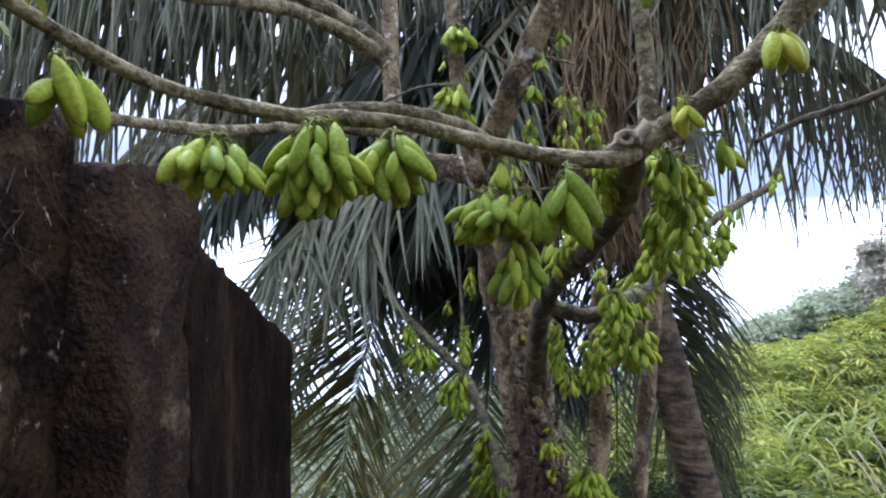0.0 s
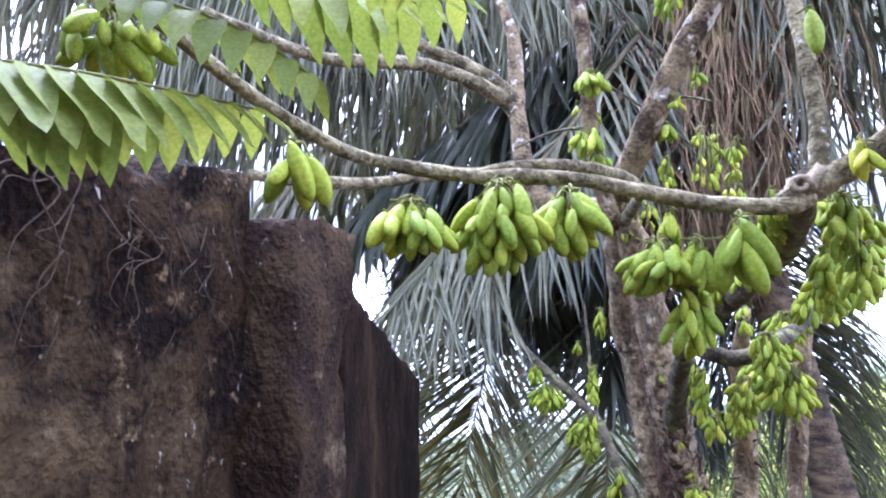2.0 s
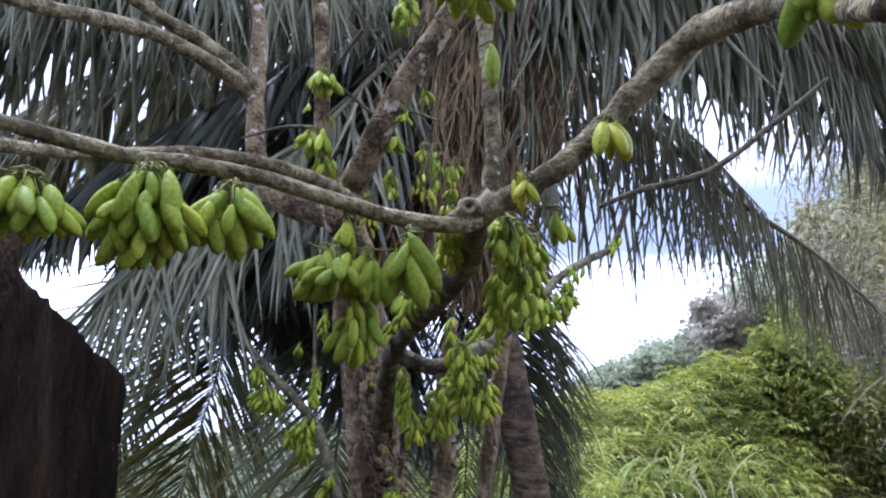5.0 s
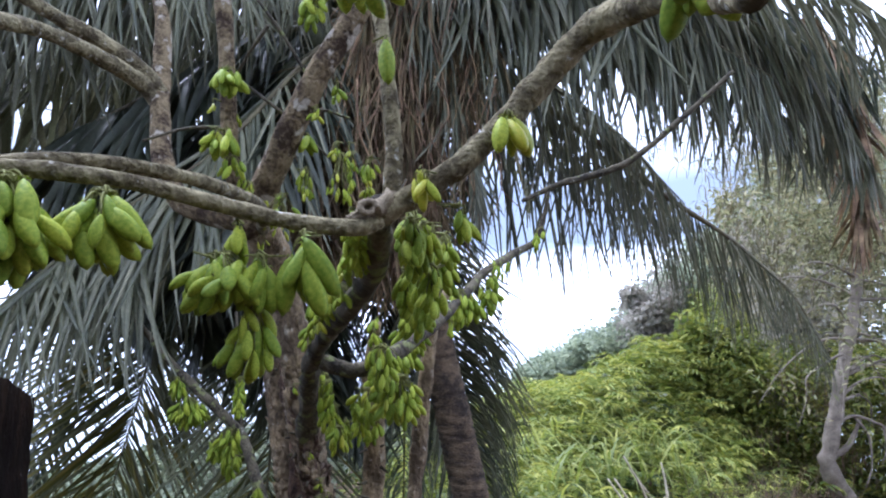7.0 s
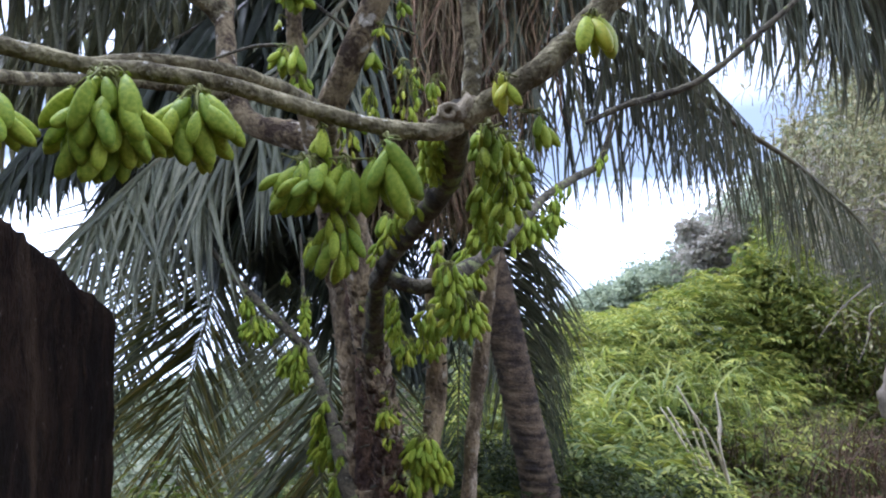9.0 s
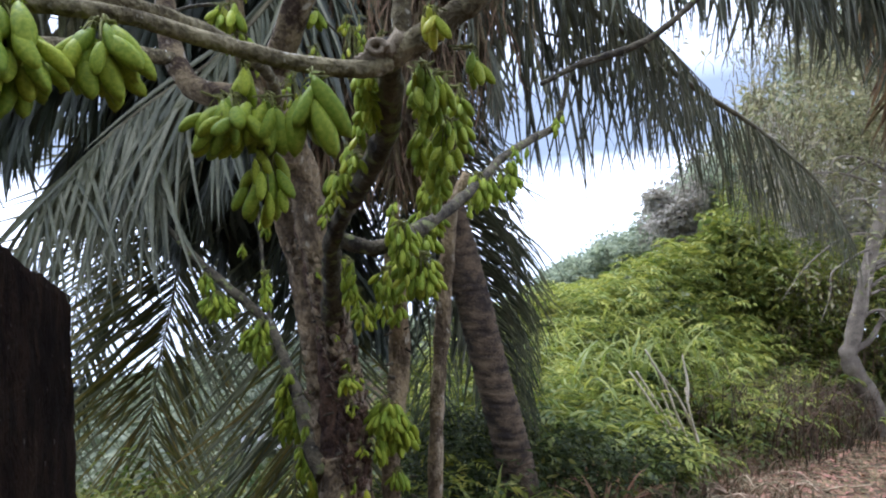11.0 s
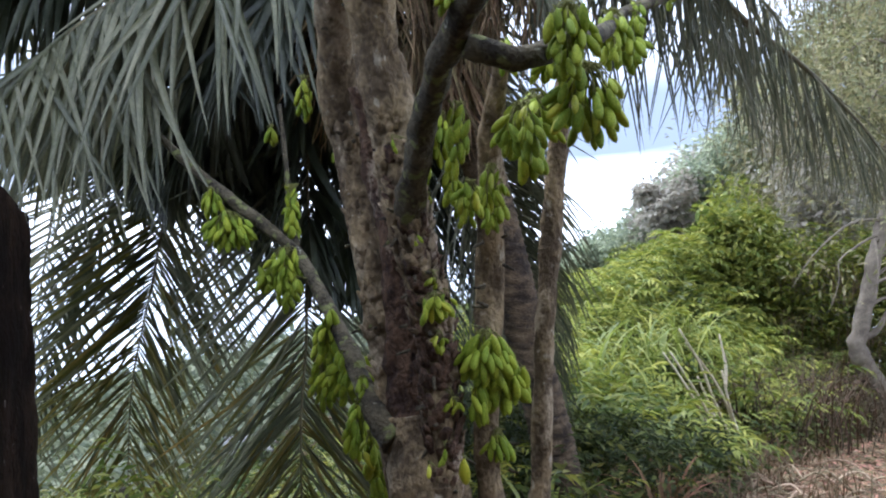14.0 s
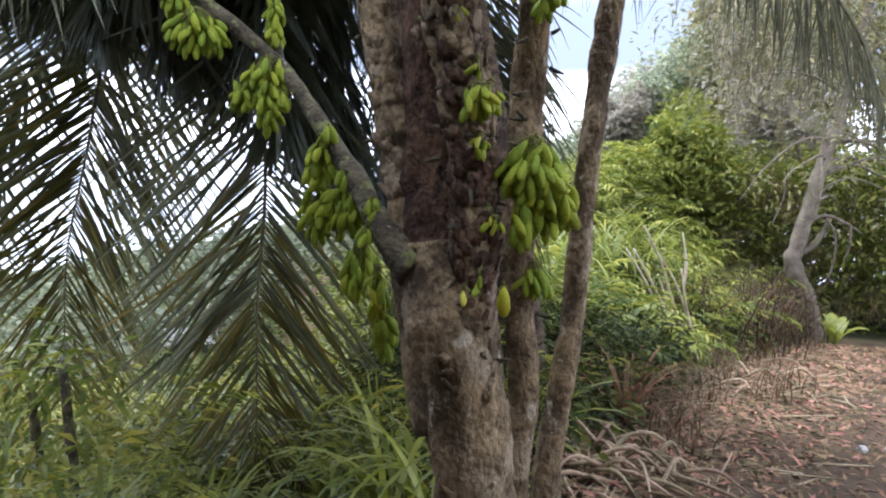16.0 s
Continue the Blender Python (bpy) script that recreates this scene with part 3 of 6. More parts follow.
bough("knot", [(0.40, 1.415, 2.335), (0.428, 1.42, 2.352), (0.455, 1.435, 2.365), (0.49, 1.44, 2.375)], [0.013, 0.021, 0.024, 0.02], M_SCAR, "gnarled knot", per=6, seg=12, knob=0.5, grain=45)
bough("knot", [(0.428 + (0.0165 - 0.0012 * a) * math.cos(a), 1.395 + 0.004 * math.sin(a), 2.360 + (0.0135 - 0.0009 * a) * math.sin(a)) for a in (0, 0.8, 1.6, 2.4, 3.2, 4.0, 4.8, 5.6, 6.4)], [0.0062, 0.0066, 0.0055, 0.004], M_SCAR, "curled healed scar", per=4, seg=8, knob=0.2, grain=70)
bough("branch", [(0.45, 1.43, 2.345), (0.405, 1.41, 2.327), (0.30, 1.40, 2.333), (0.17, 1.37, 2.357), (0.073, 1.31, 2.370), (-0.018, 1.29, 2.377), (-0.109, 1.28, 2.381), (-0.215, 1.25, 2.397), (-0.265, 1.17, 2.398), (-0.285, 1.05, 2.400), (-0.32, 0.92, 2.425), (-0.37, 0.78, 2.48), (-0.42, 0.6, 2.54)],
      [0.0175, 0.0155, 0.0138, 0.0132, 0.0135, 0.0125, 0.0115, 0.011, 0.010, 0.009, 0.006], M_BRANCH, "long grey branch", per=7, seg=9, knob=0.12, grain=22)
bough("branch", [(-0.10, 1.285, 2.384), (-0.05, 1.31, 2.397), (0.02, 1.34, 2.404), (0.09, 1.42, 2.412), (0.155, 1.6, 2.425), (0.20, 1.9, 2.45), (0.21, 2.25, 2.48), (0.19, 2.7, 2.48)], [0.010, 0.012, 0.012, 0.013, 0.015, 0.018, 0.022], M_BRANCH, per=6, seg=8, knob=0.15, grain=22)
bough("branch", [(0.455, 1.44, 2.355), (0.51, 1.43, 2.39), (0.572, 1.42, 2.431), (0.67, 1.42, 2.522), (0.75, 1.40, 2.618), (0.816, 1.33, 2.691), (0.834, 1.2, 2.674), (0.817, 1.05, 2.627), (0.765, 0.9, 2.535), (0.70, 0.76, 2.46)],
      [0.022, 0.023, 0.022, 0.024, 0.026, 0.027, 0.025, 0.022, 0.018, 0.013], M_BRANCH, "mossy branch rising from the knot", per=8, seg=10, knob=0.18, grain=22)
bough("shoot", [(0.475, 1.46, 2.38), (0.482, 1.465, 2.48), (0.47, 1.47, 2.60), (0.455, 1.5, 2.76), (0.43, 1.55, 3.0), (0.41, 1.6, 3.3)], [0.018, 0.016, 0.015, 0.014, 0.012], M_BRANCH, per=7, seg=9, knob=0.16, grain=22)
# limbs behind
bough("limb", [(0.175, 2.71, 2.58), (0.26, 2.56, 2.76), (0.33, 2.48, 2.91), (0.40, 2.42, 3.03), (0.50, 2.35, 3.2), (0.60, 2.3, 3.5)], [0.05, 0.045, 0.042, 0.042, 0.038, 0.03], M_LIMB, per=8, seg=12, knob=0.15)
bough("limb", [(0.16, 2.73, 2.52), (0.0, 2.8, 2.55), (-0.12, 2.85, 2.61), (-0.20, 2.92, 2.77), (-0.24, 3.05, 3.1), (-0.26, 3.1, 3.4), (-0.38, 3.2, 3.75)], [0.052, 0.048, 0.045, 0.042, 0.038, 0.03, 0.022], M_LIMB, per=8, seg=11, knob=0.16)
bough("branch", [(-0.22, 3.02, 2.98), (-0.29, 3.0, 3.07), (-0.41, 2.8, 3.10), (-0.55, 2.6, 3.105), (-0.70, 2.2, 2.985), (-0.76, 2.0, 2.94), (-0.84, 1.6, 2.9)], [0.034, 0.033, 0.030, 0.027, 0.023, 0.018, 0.012], M_BRANCH, per=8, seg=10, knob=0.15)
bough("branch", [(-0.23, 3.03, 3.05), (-0.30, 3.0, 3.13), (-0.44, 2.9, 3.2), (-0.57, 2.8, 3.245), (-0.72, 2.7, 3.32), (-0.82, 2.6, 3.42)], [0.034, 0.033, 0.031, 0.027, 0.024, 0.02], M_BRANCH, per=8, seg=10, knob=0.15)
bough("branch", [(-0.17, 2.88, 2.70), (-0.30, 2.75, 2.69), (-0.48, 2.6, 2.67), (-0.63, 2.3, 2.59), (-0.68, 1.9, 2.52), (-0.70, 1.6, 2.48)], [0.027, 0.026, 0.022, 0.018, 0.014], M_BRANCH, per=8, seg=9, knob=0.15)
bough("stem", [(0.15, 2.68, 2.45), (0.09, 2.57, 2.7), (0.065, 2.5, 3.06), (0.03, 2.5, 3.4), (0.0, 2.5, 3.8)], [0.035, 0.03, 0.028, 0.025, 0.02], M_LIMB, per=8, seg=10, knob=0.15)
bough("branch", [(0.40, 2.5, 2.03), (0.50, 2.49, 2.0), (0.62, 2.52, 2.04), (0.81, 2.75, 2.135), (1.04, 3.1, 2.285), (1.18, 3.3, 2.39), (1.39, 3.5, 2.50), (1.54, 3.6, 2.58), (1.60, 3.62, 2.72), (1.62, 3.6, 2.84)], [0.026, 0.026, 0.027, 0.022, 0.021, 0.021, 0.02, 0.018, 0.014, 0.009], M_TWIG, per=7, seg=9, knob=0.2, grain=18)
bough("branch", [(1.45, 3.55, 2.78), (1.62, 3.45, 2.86), (1.72, 3.4, 2.885), (1.93, 3.3, 2.96), (2.17, 3.2, 3.17), (2.4, 3.1, 3.4)], [0.012, 0.016, 0.018, 0.017, 0.014, 0.010], M_TWIG, per=7, seg=8, knob=0.2)
# shade on this limb is put into its darker bark tone
bough("branch", [(0.33, 3.16, 1.02), (0.27, 3.25, 1.11), (0.21, 3.5, 1.27), (0.14, 3.7, 1.415), (0.06, 3.9, 1.57), (-0.06, 3.97, 1.685), (-0.28, 4.1, 1.87), (-0.45, 4.25, 2.03), (-0.62, 4.4, 2.2)], [0.055, 0.04, 0.032, 0.029, 0.027, 0.025, 0.023, 0.02, 0.014], M_TWIG, "limb angling up from the trunk", per=7, seg=10, knob=0.16)
bough("branch", [(0.06, 3.93, 1.58), (0.03, 3.97, 1.75), (0.02, 4.0, 1.95), (0.0, 4.05, 2.2)], [0.014, 0.013, 0.011, 0.008], M_TWIG, per=6, seg=7)
for a, b in (((0.06, 2.5, 2.98), (0.42, 2.6, 2.72)), ((0.2, 2.4, 3.1), (0.05, 2.6, 2.9)), ((0.08, 2.55, 2.8), (-0.2, 2.6, 2.75)), ((0.28, 2.5, 2.85), (0.48, 2.55, 2.86)), ((0.35, 2.5, 2.95), (0.1, 2.5, 3.3)), ((0.5, 2.9, 2.2), (0.75, 3.0, 2.75))):
    A, B = Vector(a), Vector(b)
    bough("twig", [A, A.lerp(B, 0.5) + Vector((0, 0, 0.02)), B], [0.007, 0.004], M_TWIG, per=5, seg=6)

CLUSTERS = [
    # centre, width, height, fruits, size, share of ripe ones
    ((-0.045, 1.18, 2.276), 0.16, 0.150, 36, 0.067, 0.0),
    ((0.052, 1.24, 2.290), 0.13, 0.115, 20, 0.068, 0.0),
    ((-0.165, 1.10, 2.268), 0.14, 0.095, 18, 0.062, 0.0),
    ((-0.275, 0.96, 2.325), 0.10, 0.09, 8, 0.078, 0.0),
    ((-0.425, 0.80, 2.45), 0.14, 0.09, 14, 0.06, 0.0),
    ((0.190, 1.37, 2.222), 0.14, 0.11, 20, 0.062, 0.0, (-0.45, 0, 0.1)),
    ((0.255, 1.36, 2.225), 0.08, 0.10, 8, 0.072, 0.0),
    ((0.325, 1.36, 2.240), 0.12, 0.15, 8, 0.108, 0.0, (0.22, 0, -0.3)),
    ((0.243, 1.38, 2.13), 0.11, 0.14, 14, 0.062, 0.0, (-0.1, 0, -0.2)),
    ((0.215, 1.385, 2.29), 0.06, 0.07, 4, 0.055, 0.0),
    ((0.522, 1.39, 2.395), 0.07, 0.07, 8, 0.058, 0.8),
    ((0.672, 1.37, 2.492), 0.10, 0.09, 5, 0.078, 0.5),
    ((0.452, 1.36, 2.607), 0.02, 0.075, 1, 0.08, 0.2),
    ((0.385, 1.26, 2.70), 0.16, 0.11, 16, 0.07, 0.0),
    ((0.755, 0.93, 2.56), 0.13, 0.10, 5, 0.10, 0.0),
    ((0.086, 2.4, 2.905), 0.13, 0.09, 10, 0.075, 0.0),
    ((0.07, 2.44, 2.715), 0.15, 0.10, 12, 0.075, 0.1),
    ((0.335, 2.57, 2.765), 0.085, 0.07, 5, 0.08, 0.1),
    ((0.10, 2.45, 2.64), 0.12, 0.08, 7, 0.05, 0.0),
    ((0.55, 2.55, 2.68), 0.08, 0.10, 8, 0.045, 0.3),
    ((0.33, 2.6, 2.62), 0.1, 0.14, 9, 0.045, 0.1),
    # along the mossy limb
    ((0.37, 2.25, 2.19), 0.08, 0.08, 8, 0.055, 0.1),
    ((0.405, 2.05, 2.245), 0.08, 0.08, 8, 0.05, 0.1),
    ((0.425, 1.84, 2.295), 0.07, 0.08, 8, 0.048, 0.1),
    ((0.545, 1.70, 2.22), 0.07, 0.13, 12, 0.052, 0.1),
    ((0.545, 1.60, 2.30), 0.09, 0.14, 14, 0.052, 0.1),
    ((0.585, 1.62, 2.22), 0.10, 0.14, 14, 0.050, 0.0),
    ((0.63, 1.75, 2.28), 0.12, 0.16, 14, 0.055, 0.0),
    ((0.66, 2.2, 2.16), 0.12, 0.16, 12, 0.06, 0.0),
    ((0.58, 2.40, 2.01), 0.16, 0.16, 26, 0.055, 0.1),
    ((0.65, 2.46, 1.90), 0.19, 0.19, 36, 0.06, 0.2),
    ((0.43, 2.70, 1.86), 0.08, 0.20, 14, 0.055, 0.1),
    ((0.48, 2.80, 1.72), 0.10, 0.12, 10, 0.055, 0.1),
    ((0.58, 2.95, 1.75), 0.10, 0.18, 12, 0.05, 0.1),
    # low on the stems
    ((0.575, 3.03, 1.275), 0.20, 0.18, 42, 0.072, 0.0),
    ((0.635, 3.06, 1.19), 0.19, 0.20, 34, 0.072, 0.0),
    ((0.55, 3.02, 1.14), 0.09, 0.16, 10, 0.07, 0.0),
    ((0.225, 3.55, 1.14), 0.20, 0.22, 42, 0.07, 0.0),
    ((0.16, 3.60, 1.27), 0.16, 0.20, 28, 0.07, 0.0),
    ((0.25, 3.5, 0.95), 0.16, 0.22, 26, 0.07, 0.0),
    ((0.27, 3.35, 0.92), 0.09, 0.18, 10, 0.07, 0.1),
    ((-0.21, 3.96, 1.67), 0.24, 0.18, 40, 0.068, 0.0),
    ((-0.28, 4.03, 1.79), 0.12, 0.14, 12, 0.068, 0.0),
    ((0.04, 3.96, 1.74), 0.09, 0.26, 24, 0.066, 0.0),
    ((0.01, 3.89, 1.53), 0.18, 0.16, 26, 0.07, 0.0),
    ((-0.06, 3.94, 1.47), 0.14, 0.12, 12, 0.07, 0.0),
    ((0.42, 2.99, 1.43), 0.12, 0.10, 12, 0.055, 0.2),
    ((0.485, 2.955, 0.985), 0.06, 0.09, 3, 0.085, 1.0),
    ((0.385, 2.95, 0.995), 0.04, 0.04, 3, 0.04, 0.8),
    ((0.20, 3.55, 1.95), 0.07, 0.12, 8, 0.05, 0.0),
    ((0.73, 2.98, 1.99), 0.20, 0.12, 16, 0.075, 0.0),
    ((0.70, 2.95, 1.85), 0.11, 0.16, 10, 0.085, 0.0),
    ((1.32, 3.60, 2.37), 0.03, 0.08, 1, 0.085, 0.0),
    ((1.385, 3.60, 2.44), 0.03, 0.08, 1, 0.085, 0.0),
    ((1.55, 3.62, 2.54), 0.05, 0.09, 3, 0.08, 0.0),
    ((1.05, 3.08, 2.20), 0.16, 0.14, 9, 0.075, 0.0),
    ((1.22, 3.3, 2.33), 0.10, 0.10, 4, 0.07, 0.0),
    # small bunches close to the bark, and those that hang off the side branches
    ((0.43, 2.88, 1.89), 0.08, 0.15, 12, 0.05, 0.1),
    ((0.47, 2.93, 1.77), 0.09, 0.14, 12, 0.05, 0.1),
    ((0.52, 3.0, 1.70), 0.08, 0.14, 9, 0.05, 0.0),
    ((0.98, 3.0, 2.20), 0.14, 0.20, 18, 0.07, 0.0),
    ((1.20, 3.3, 2.26), 0.16, 0.16, 14, 0.07, 0.0),
    ((0.09, 3.40, 2.09), 0.07, 0.17, 12, 0.05, 0.0),
    ((-0.02, 3.42, 1.97), 0.05, 0.08, 4, 0.05, 0.0),
    ((0.66, 2.80, 1.92), 0.20, 0.15, 22, 0.06, 0.1),
    ((0.75, 2.85, 2.08), 0.20, 0.14, 20, 0.06, 0.0),
    ((0.55, 2.60, 1.86), 0.14, 0.16, 18, 0.055, 0.1),
    ((0.01, 3.88, 1.44), 0.14, 0.20, 20, 0.066, 0.0),
    ((0.14, 3.60, 1.12), 0.16, 0.22, 26, 0.066, 0.0),
    ((0.31, 3.42, 0.78), 0.12, 0.20, 16, 0.065, 0.0),
    ((0.34, 2.40, 3.18), 0.12, 0.20, 16, 0.06, 0.1),
    ((0.43, 2.50, 2.93), 0.07, 0.10, 6, 0.045, 0.1),
    ((0.45, 2.50, 2.62), 0.14, 0.22, 14, 0.04, 0.2),
    ((0.25, 2.55, 2.50), 0.16, 0.18, 14, 0.04, 0.2),
    ((0.56, 1.72, 2.36), 0.10, 0.12, 14, 0.055, 0.0),
    ((0.62, 1.92, 2.20), 0.12, 0.18, 18, 0.058, 0.0),
    ((0.52, 1.50, 2.31), 0.07, 0.11, 10, 0.05, 0.1),
    ((0.63, 3.1, 0.99), 0.12, 0.12, 12, 0.065, 0.0),
]
for i, (c, w, h, n, size, ripe, *lean) in enumerate(CLUSTERS):
    cluster(c, w, h, int(n * 1.35) if n > 8 else n, size, None, ripe, min(w, 0.15), i, lean=lean[0] if lean else (0, 0, 0))


def bark_stubs(ctrl, reach, n, seed):
    """Short knobbly flowering spurs on the bark."""
    r = random.Random(seed)
    pts = curve_points(ctrl, 12)
    for i in range(n):
        p = pts[r.randrange(len(pts))]
        d = Vector((r.gauss(0, 1), -abs(r.gauss(0, 1)), r.gauss(0, 0.3))).normalized()
        a = p + d * reach * 0.85
        b = a + d * r.uniform(0.02, 0.045) + Vector((0, 0, r.uniform(-0.02, 0.01)))
        bough("spur", [a, a.lerp(b, 0.6), b], [0.007, 0.005, 0.003], M_TWIG, per=3, seg=5, knob=0.4, grain=60)


bark_stubs([(0.48, 3.10, 0.5), (0.448, 3.08, 1.1), (0.36, 3.1, 1.75)], 0.068, 34, 1)
bark_stubs([(0.33, 3.25, 1.1), (0.25, 3.38, 1.85), (0.18, 3.1, 2.4)], 0.06, 30, 2)
bark_stubs([(0.67, 3.25, 0.8), (0.66, 3.2, 1.7)], 0.045, 12, 3)


def flakes(ctrl, reach, n, seed, mat):
    """Curling plates of loose bark standing off a stem, joined."""
    r = random.Random(seed)
    pts = curve_points([tr(p) for p in ctrl], 12)
    verts, faces = [], []
    for i in range(n):
        k = r.randrange(1, len(pts) - 1)
        tan = (pts[k + 1] - pts[k - 1]).normalized()
        d = Vector((r.gauss(0, 1), -abs(r.gauss(0, 1)) - 0.2, 0))
        d = (d - tan * d.dot(tan)).normalized()
        sd = tan.cross(d)
        p = pts[k].lerp(pts[k + 1], r.random()) + d * reach * r.uniform(0.93, 1.05)
        w, h, lift = r.uniform(0.008, 0.022), r.uniform(0.01, 0.035), r.uniform(0.002, 0.016)
        tilt = r.uniform(-0.6, 0.6)
        ax, bx = tan * math.cos(tilt) + sd * math.sin(tilt), sd * math.cos(tilt) - tan * math.sin(tilt)
        o = len(verts)
        for u, s in ((-1, 0.0), (0, 0.25), (1, 1.0)):
            for q in (-1, 0, 1):
                verts.append(p + ax * h * u * (1 - 0.2 * abs(q)) + bx * w * q * (1 - 0.3 * s) + d * (lift * s - 0.004 * abs(q)))
        for u in (0, 1):
            for q in (0, 1):
                a = o + 3 * u + q
                faces.append((a, a + 1, a + 4, a + 3))
    ob = tagged(child("loose_bark", mesh_of("loose_bark", verts, faces, mat), tree), "curling plates of loose bark", kind="stuff")
    solid = ob.modifiers.new("thick", "SOLIDIFY")
    solid.thickness = 0.003


flakes([(0.46, 3.09, 0.6), (0.449, 3.08, 1.1), (0.44, 3.09, 1.35), (0.397, 3.10, 1.57), (0.34, 3.09, 1.9)], 0.064, 200, 3, M_BARK_RED)
flakes([(0.44, 3.09, 1.35), (0.397, 3.10, 1.57), (0.355, 3.10, 1.78), (0.325, 3.08, 1.99)], 0.067, 110, 4, M_BARK)
flakes([(0.345, 3.22, 0.95), (0.318, 3.28, 1.25), (0.285, 3.34, 1.57), (0.25, 3.38, 1.85), (0.205, 3.36, 2.08)], 0.059, 90, 5, M_BARK)
flakes([(0.52, 3.12, 0.1), (0.483, 3.10, 0.46), (0.43, 3.11, 0.85)], 0.104, 90, 6, M_BARK)


def line_with_fruit(ctrl, bunches, reach, size, per, seed, ripe=0.1, toward=(-0.3, -0.8, 0.2), stray=0.6):
    """Small bunches growing straight from the bark along a limb."""
    r = random.Random(seed)
    pts = curve_points(ctrl, 10)
    for i in range(bunches):
        p = pts[r.randrange(1, len(pts) - 1)]
        d = (Vector(toward) + Vector((r.gauss(0, stray), r.gauss(0, stray), r.gauss(0, stray)))).normalized()
        c = p + d * reach + Vector((0, 0, -0.02))
        cluster(c, 0.07, 0.07, r.randint(2, per), size, p + d * reach * 0.5 + Vector((0, 0, 0.01)), ripe, 0.07, 5000 + seed * 50 + i)


line_with_fruit([(0.365, 2.6, 1.99), (0.41, 2.3, 2.13), (0.465, 1.95, 2.23), (0.475, 1.65, 2.30), (0.455, 1.5, 2.36)], 34, 0.055, 0.042, 5, 1, 0.1, (-0.9, -0.2, 0.55), 0.25)
line_with_fruit([(0.66, 3.2, 1.6), (0.65, 3.17, 1.75), (0.63, 3.1, 1.95), (0.62, 2.9, 2.15)], 8, 0.06, 0.055, 6, 2)
line_with_fruit([(0.45, 3.07, 0.9), (0.44, 3.07, 1.4), (0.37, 3.08, 1.72), (0.345, 3.0, 2.0)], 12, 0.075, 0.035, 4, 3, 0.3, (0.2, -1, 0.1))
line_with_fruit([(0.54, 1.44, 2.39), (0.58, 1.5, 2.38), (0.60, 1.75, 2.35), (0.62, 2.1, 2.28), (0.64, 2.5, 2.2)], 12, 0.05, 0.05, 7, 4, 0.05, (0.4, -0.3, -0.6))
line_with_fruit([(0.17, 2.75, 2.45), (0.09, 2.57, 2.7), (0.065, 2.5, 3.06)], 9, 0.06, 0.035, 5, 5, 0.2)
line_with_fruit([(0.20, 2.75, 2.5), (0.30, 2.52, 2.85), (0.5, 2.6, 2.75), (0.55, 2.7, 2.5)], 10, 0.08, 0.04, 6, 6, 0.3, (0.5, -0.4, -0.5))
line_with_fruit([(0.81, 2.75, 2.13), (1.04, 3.1, 2.28), (1.18, 3.3, 2.39), (1.39, 3.5, 2.50), (1.60, 3.62, 2.72)], 10, 0.05, 0.055, 3, 7, 0.0, (0.2, -0.3, -0.9))
line_with_fruit([(0.27, 3.25, 1.11), (0.21, 3.5, 1.27), (0.06, 3.9, 1.57)], 8, 0.06, 0.06, 6, 8, 0.0)


def compound_leaf(ctrl, n, length, seed):
    """A feather leaf: midrib, and pairs of pointed leaflets hanging from it."""
    r = random.Random(seed)
    pts = curve_points([tr(p) for p in ctrl], 8)
    v, f = tube([tr(p) for p in ctrl], [0.0022, 0.0012], per=6, seg=5, knob=0.02)
    stem = child("feather_leaf", mesh_of("leaf_midrib", v, f, M_STALK), tree, None, "fresh green feathery leaf")
    for i in range(n):
        t = (i + 0.5) / n * (len(pts) - 1)
        k = min(int(t), len(pts) - 2)
        p = pts[k].lerp(pts[k + 1], t - k)
        tan = (pts[k + 1] - pts[k]).normalized()
        side = tan.cross(Vector((0, 0, 1))).normalized()
        s = length * (0.55 + 0.6 * math.sin(math.pi * (i + 1) / (n + 1))) * r.uniform(0.9, 1.1)
        for sg in (-1, 1):
            d = (side * sg * 0.75 + tan * 0.45 + Vector((0, 0, -0.62 + r.gauss(0, 0.08)))).normalized()
            rot = d.to_track_quat("X", "Z").to_matrix().to_4x4()
            child("leaflet", LEAFLETS[r.randrange(len(LEAFLETS))], stem, Matrix.Translation(p) @ rot @ Matrix.Diagonal((s, s, s, 1)))


def leaflet_mesh(i):
    r = random.Random(i)
    n, verts, faces = 8, [], []
    for k in range(n + 1):
        t = k / n
        w = 0.225 * math.sin(math.pi * t ** 0.75) ** 0.8 * (1 - 0.25 * t)
        z = -0.16 * t * t * r.uniform(0.8, 1.2)
        verts += [(t, -w, z + 0.35 * w), (t, 0, z), (t, w, z + 0.35 * w)]
    for k in range(n):
        for j in (0, 1):
            a = 3 * k + j
            faces.append((a, a + 3, a + 4, a + 1))
    return mesh_of("leaflet", verts, faces, M_LEAF)


LEAFLETS = [leaflet_mesh(i) for i in range(4)]
compound_leaf([(-0.45, 0.50, 2.345), (-0.34, 0.55, 2.335), (-0.27, 0.61, 2.335), (-0.20, 0.74, 2.34)], 17, 0.085, 1)
compound_leaf([(-0.40, 0.72, 2.53), (-0.25, 0.70, 2.50), (-0.12, 0.73, 2.44), (-0.02, 0.80, 2.46)], 14, 0.07, 2)
compound_leaf([(-0.42, 0.74, 2.50), (-0.30, 0.72, 2.45), (-0.20, 0.70, 2.40), (-0.13, 0.70, 2.35)], 10, 0.06, 3)
compound_leaf([(-0.40, 0.62, 2.52), (-0.28, 0.5, 2.50), (-0.15, 0.45, 2.47), (-0.05, 0.45, 2.44)], 12, 0.07, 4)
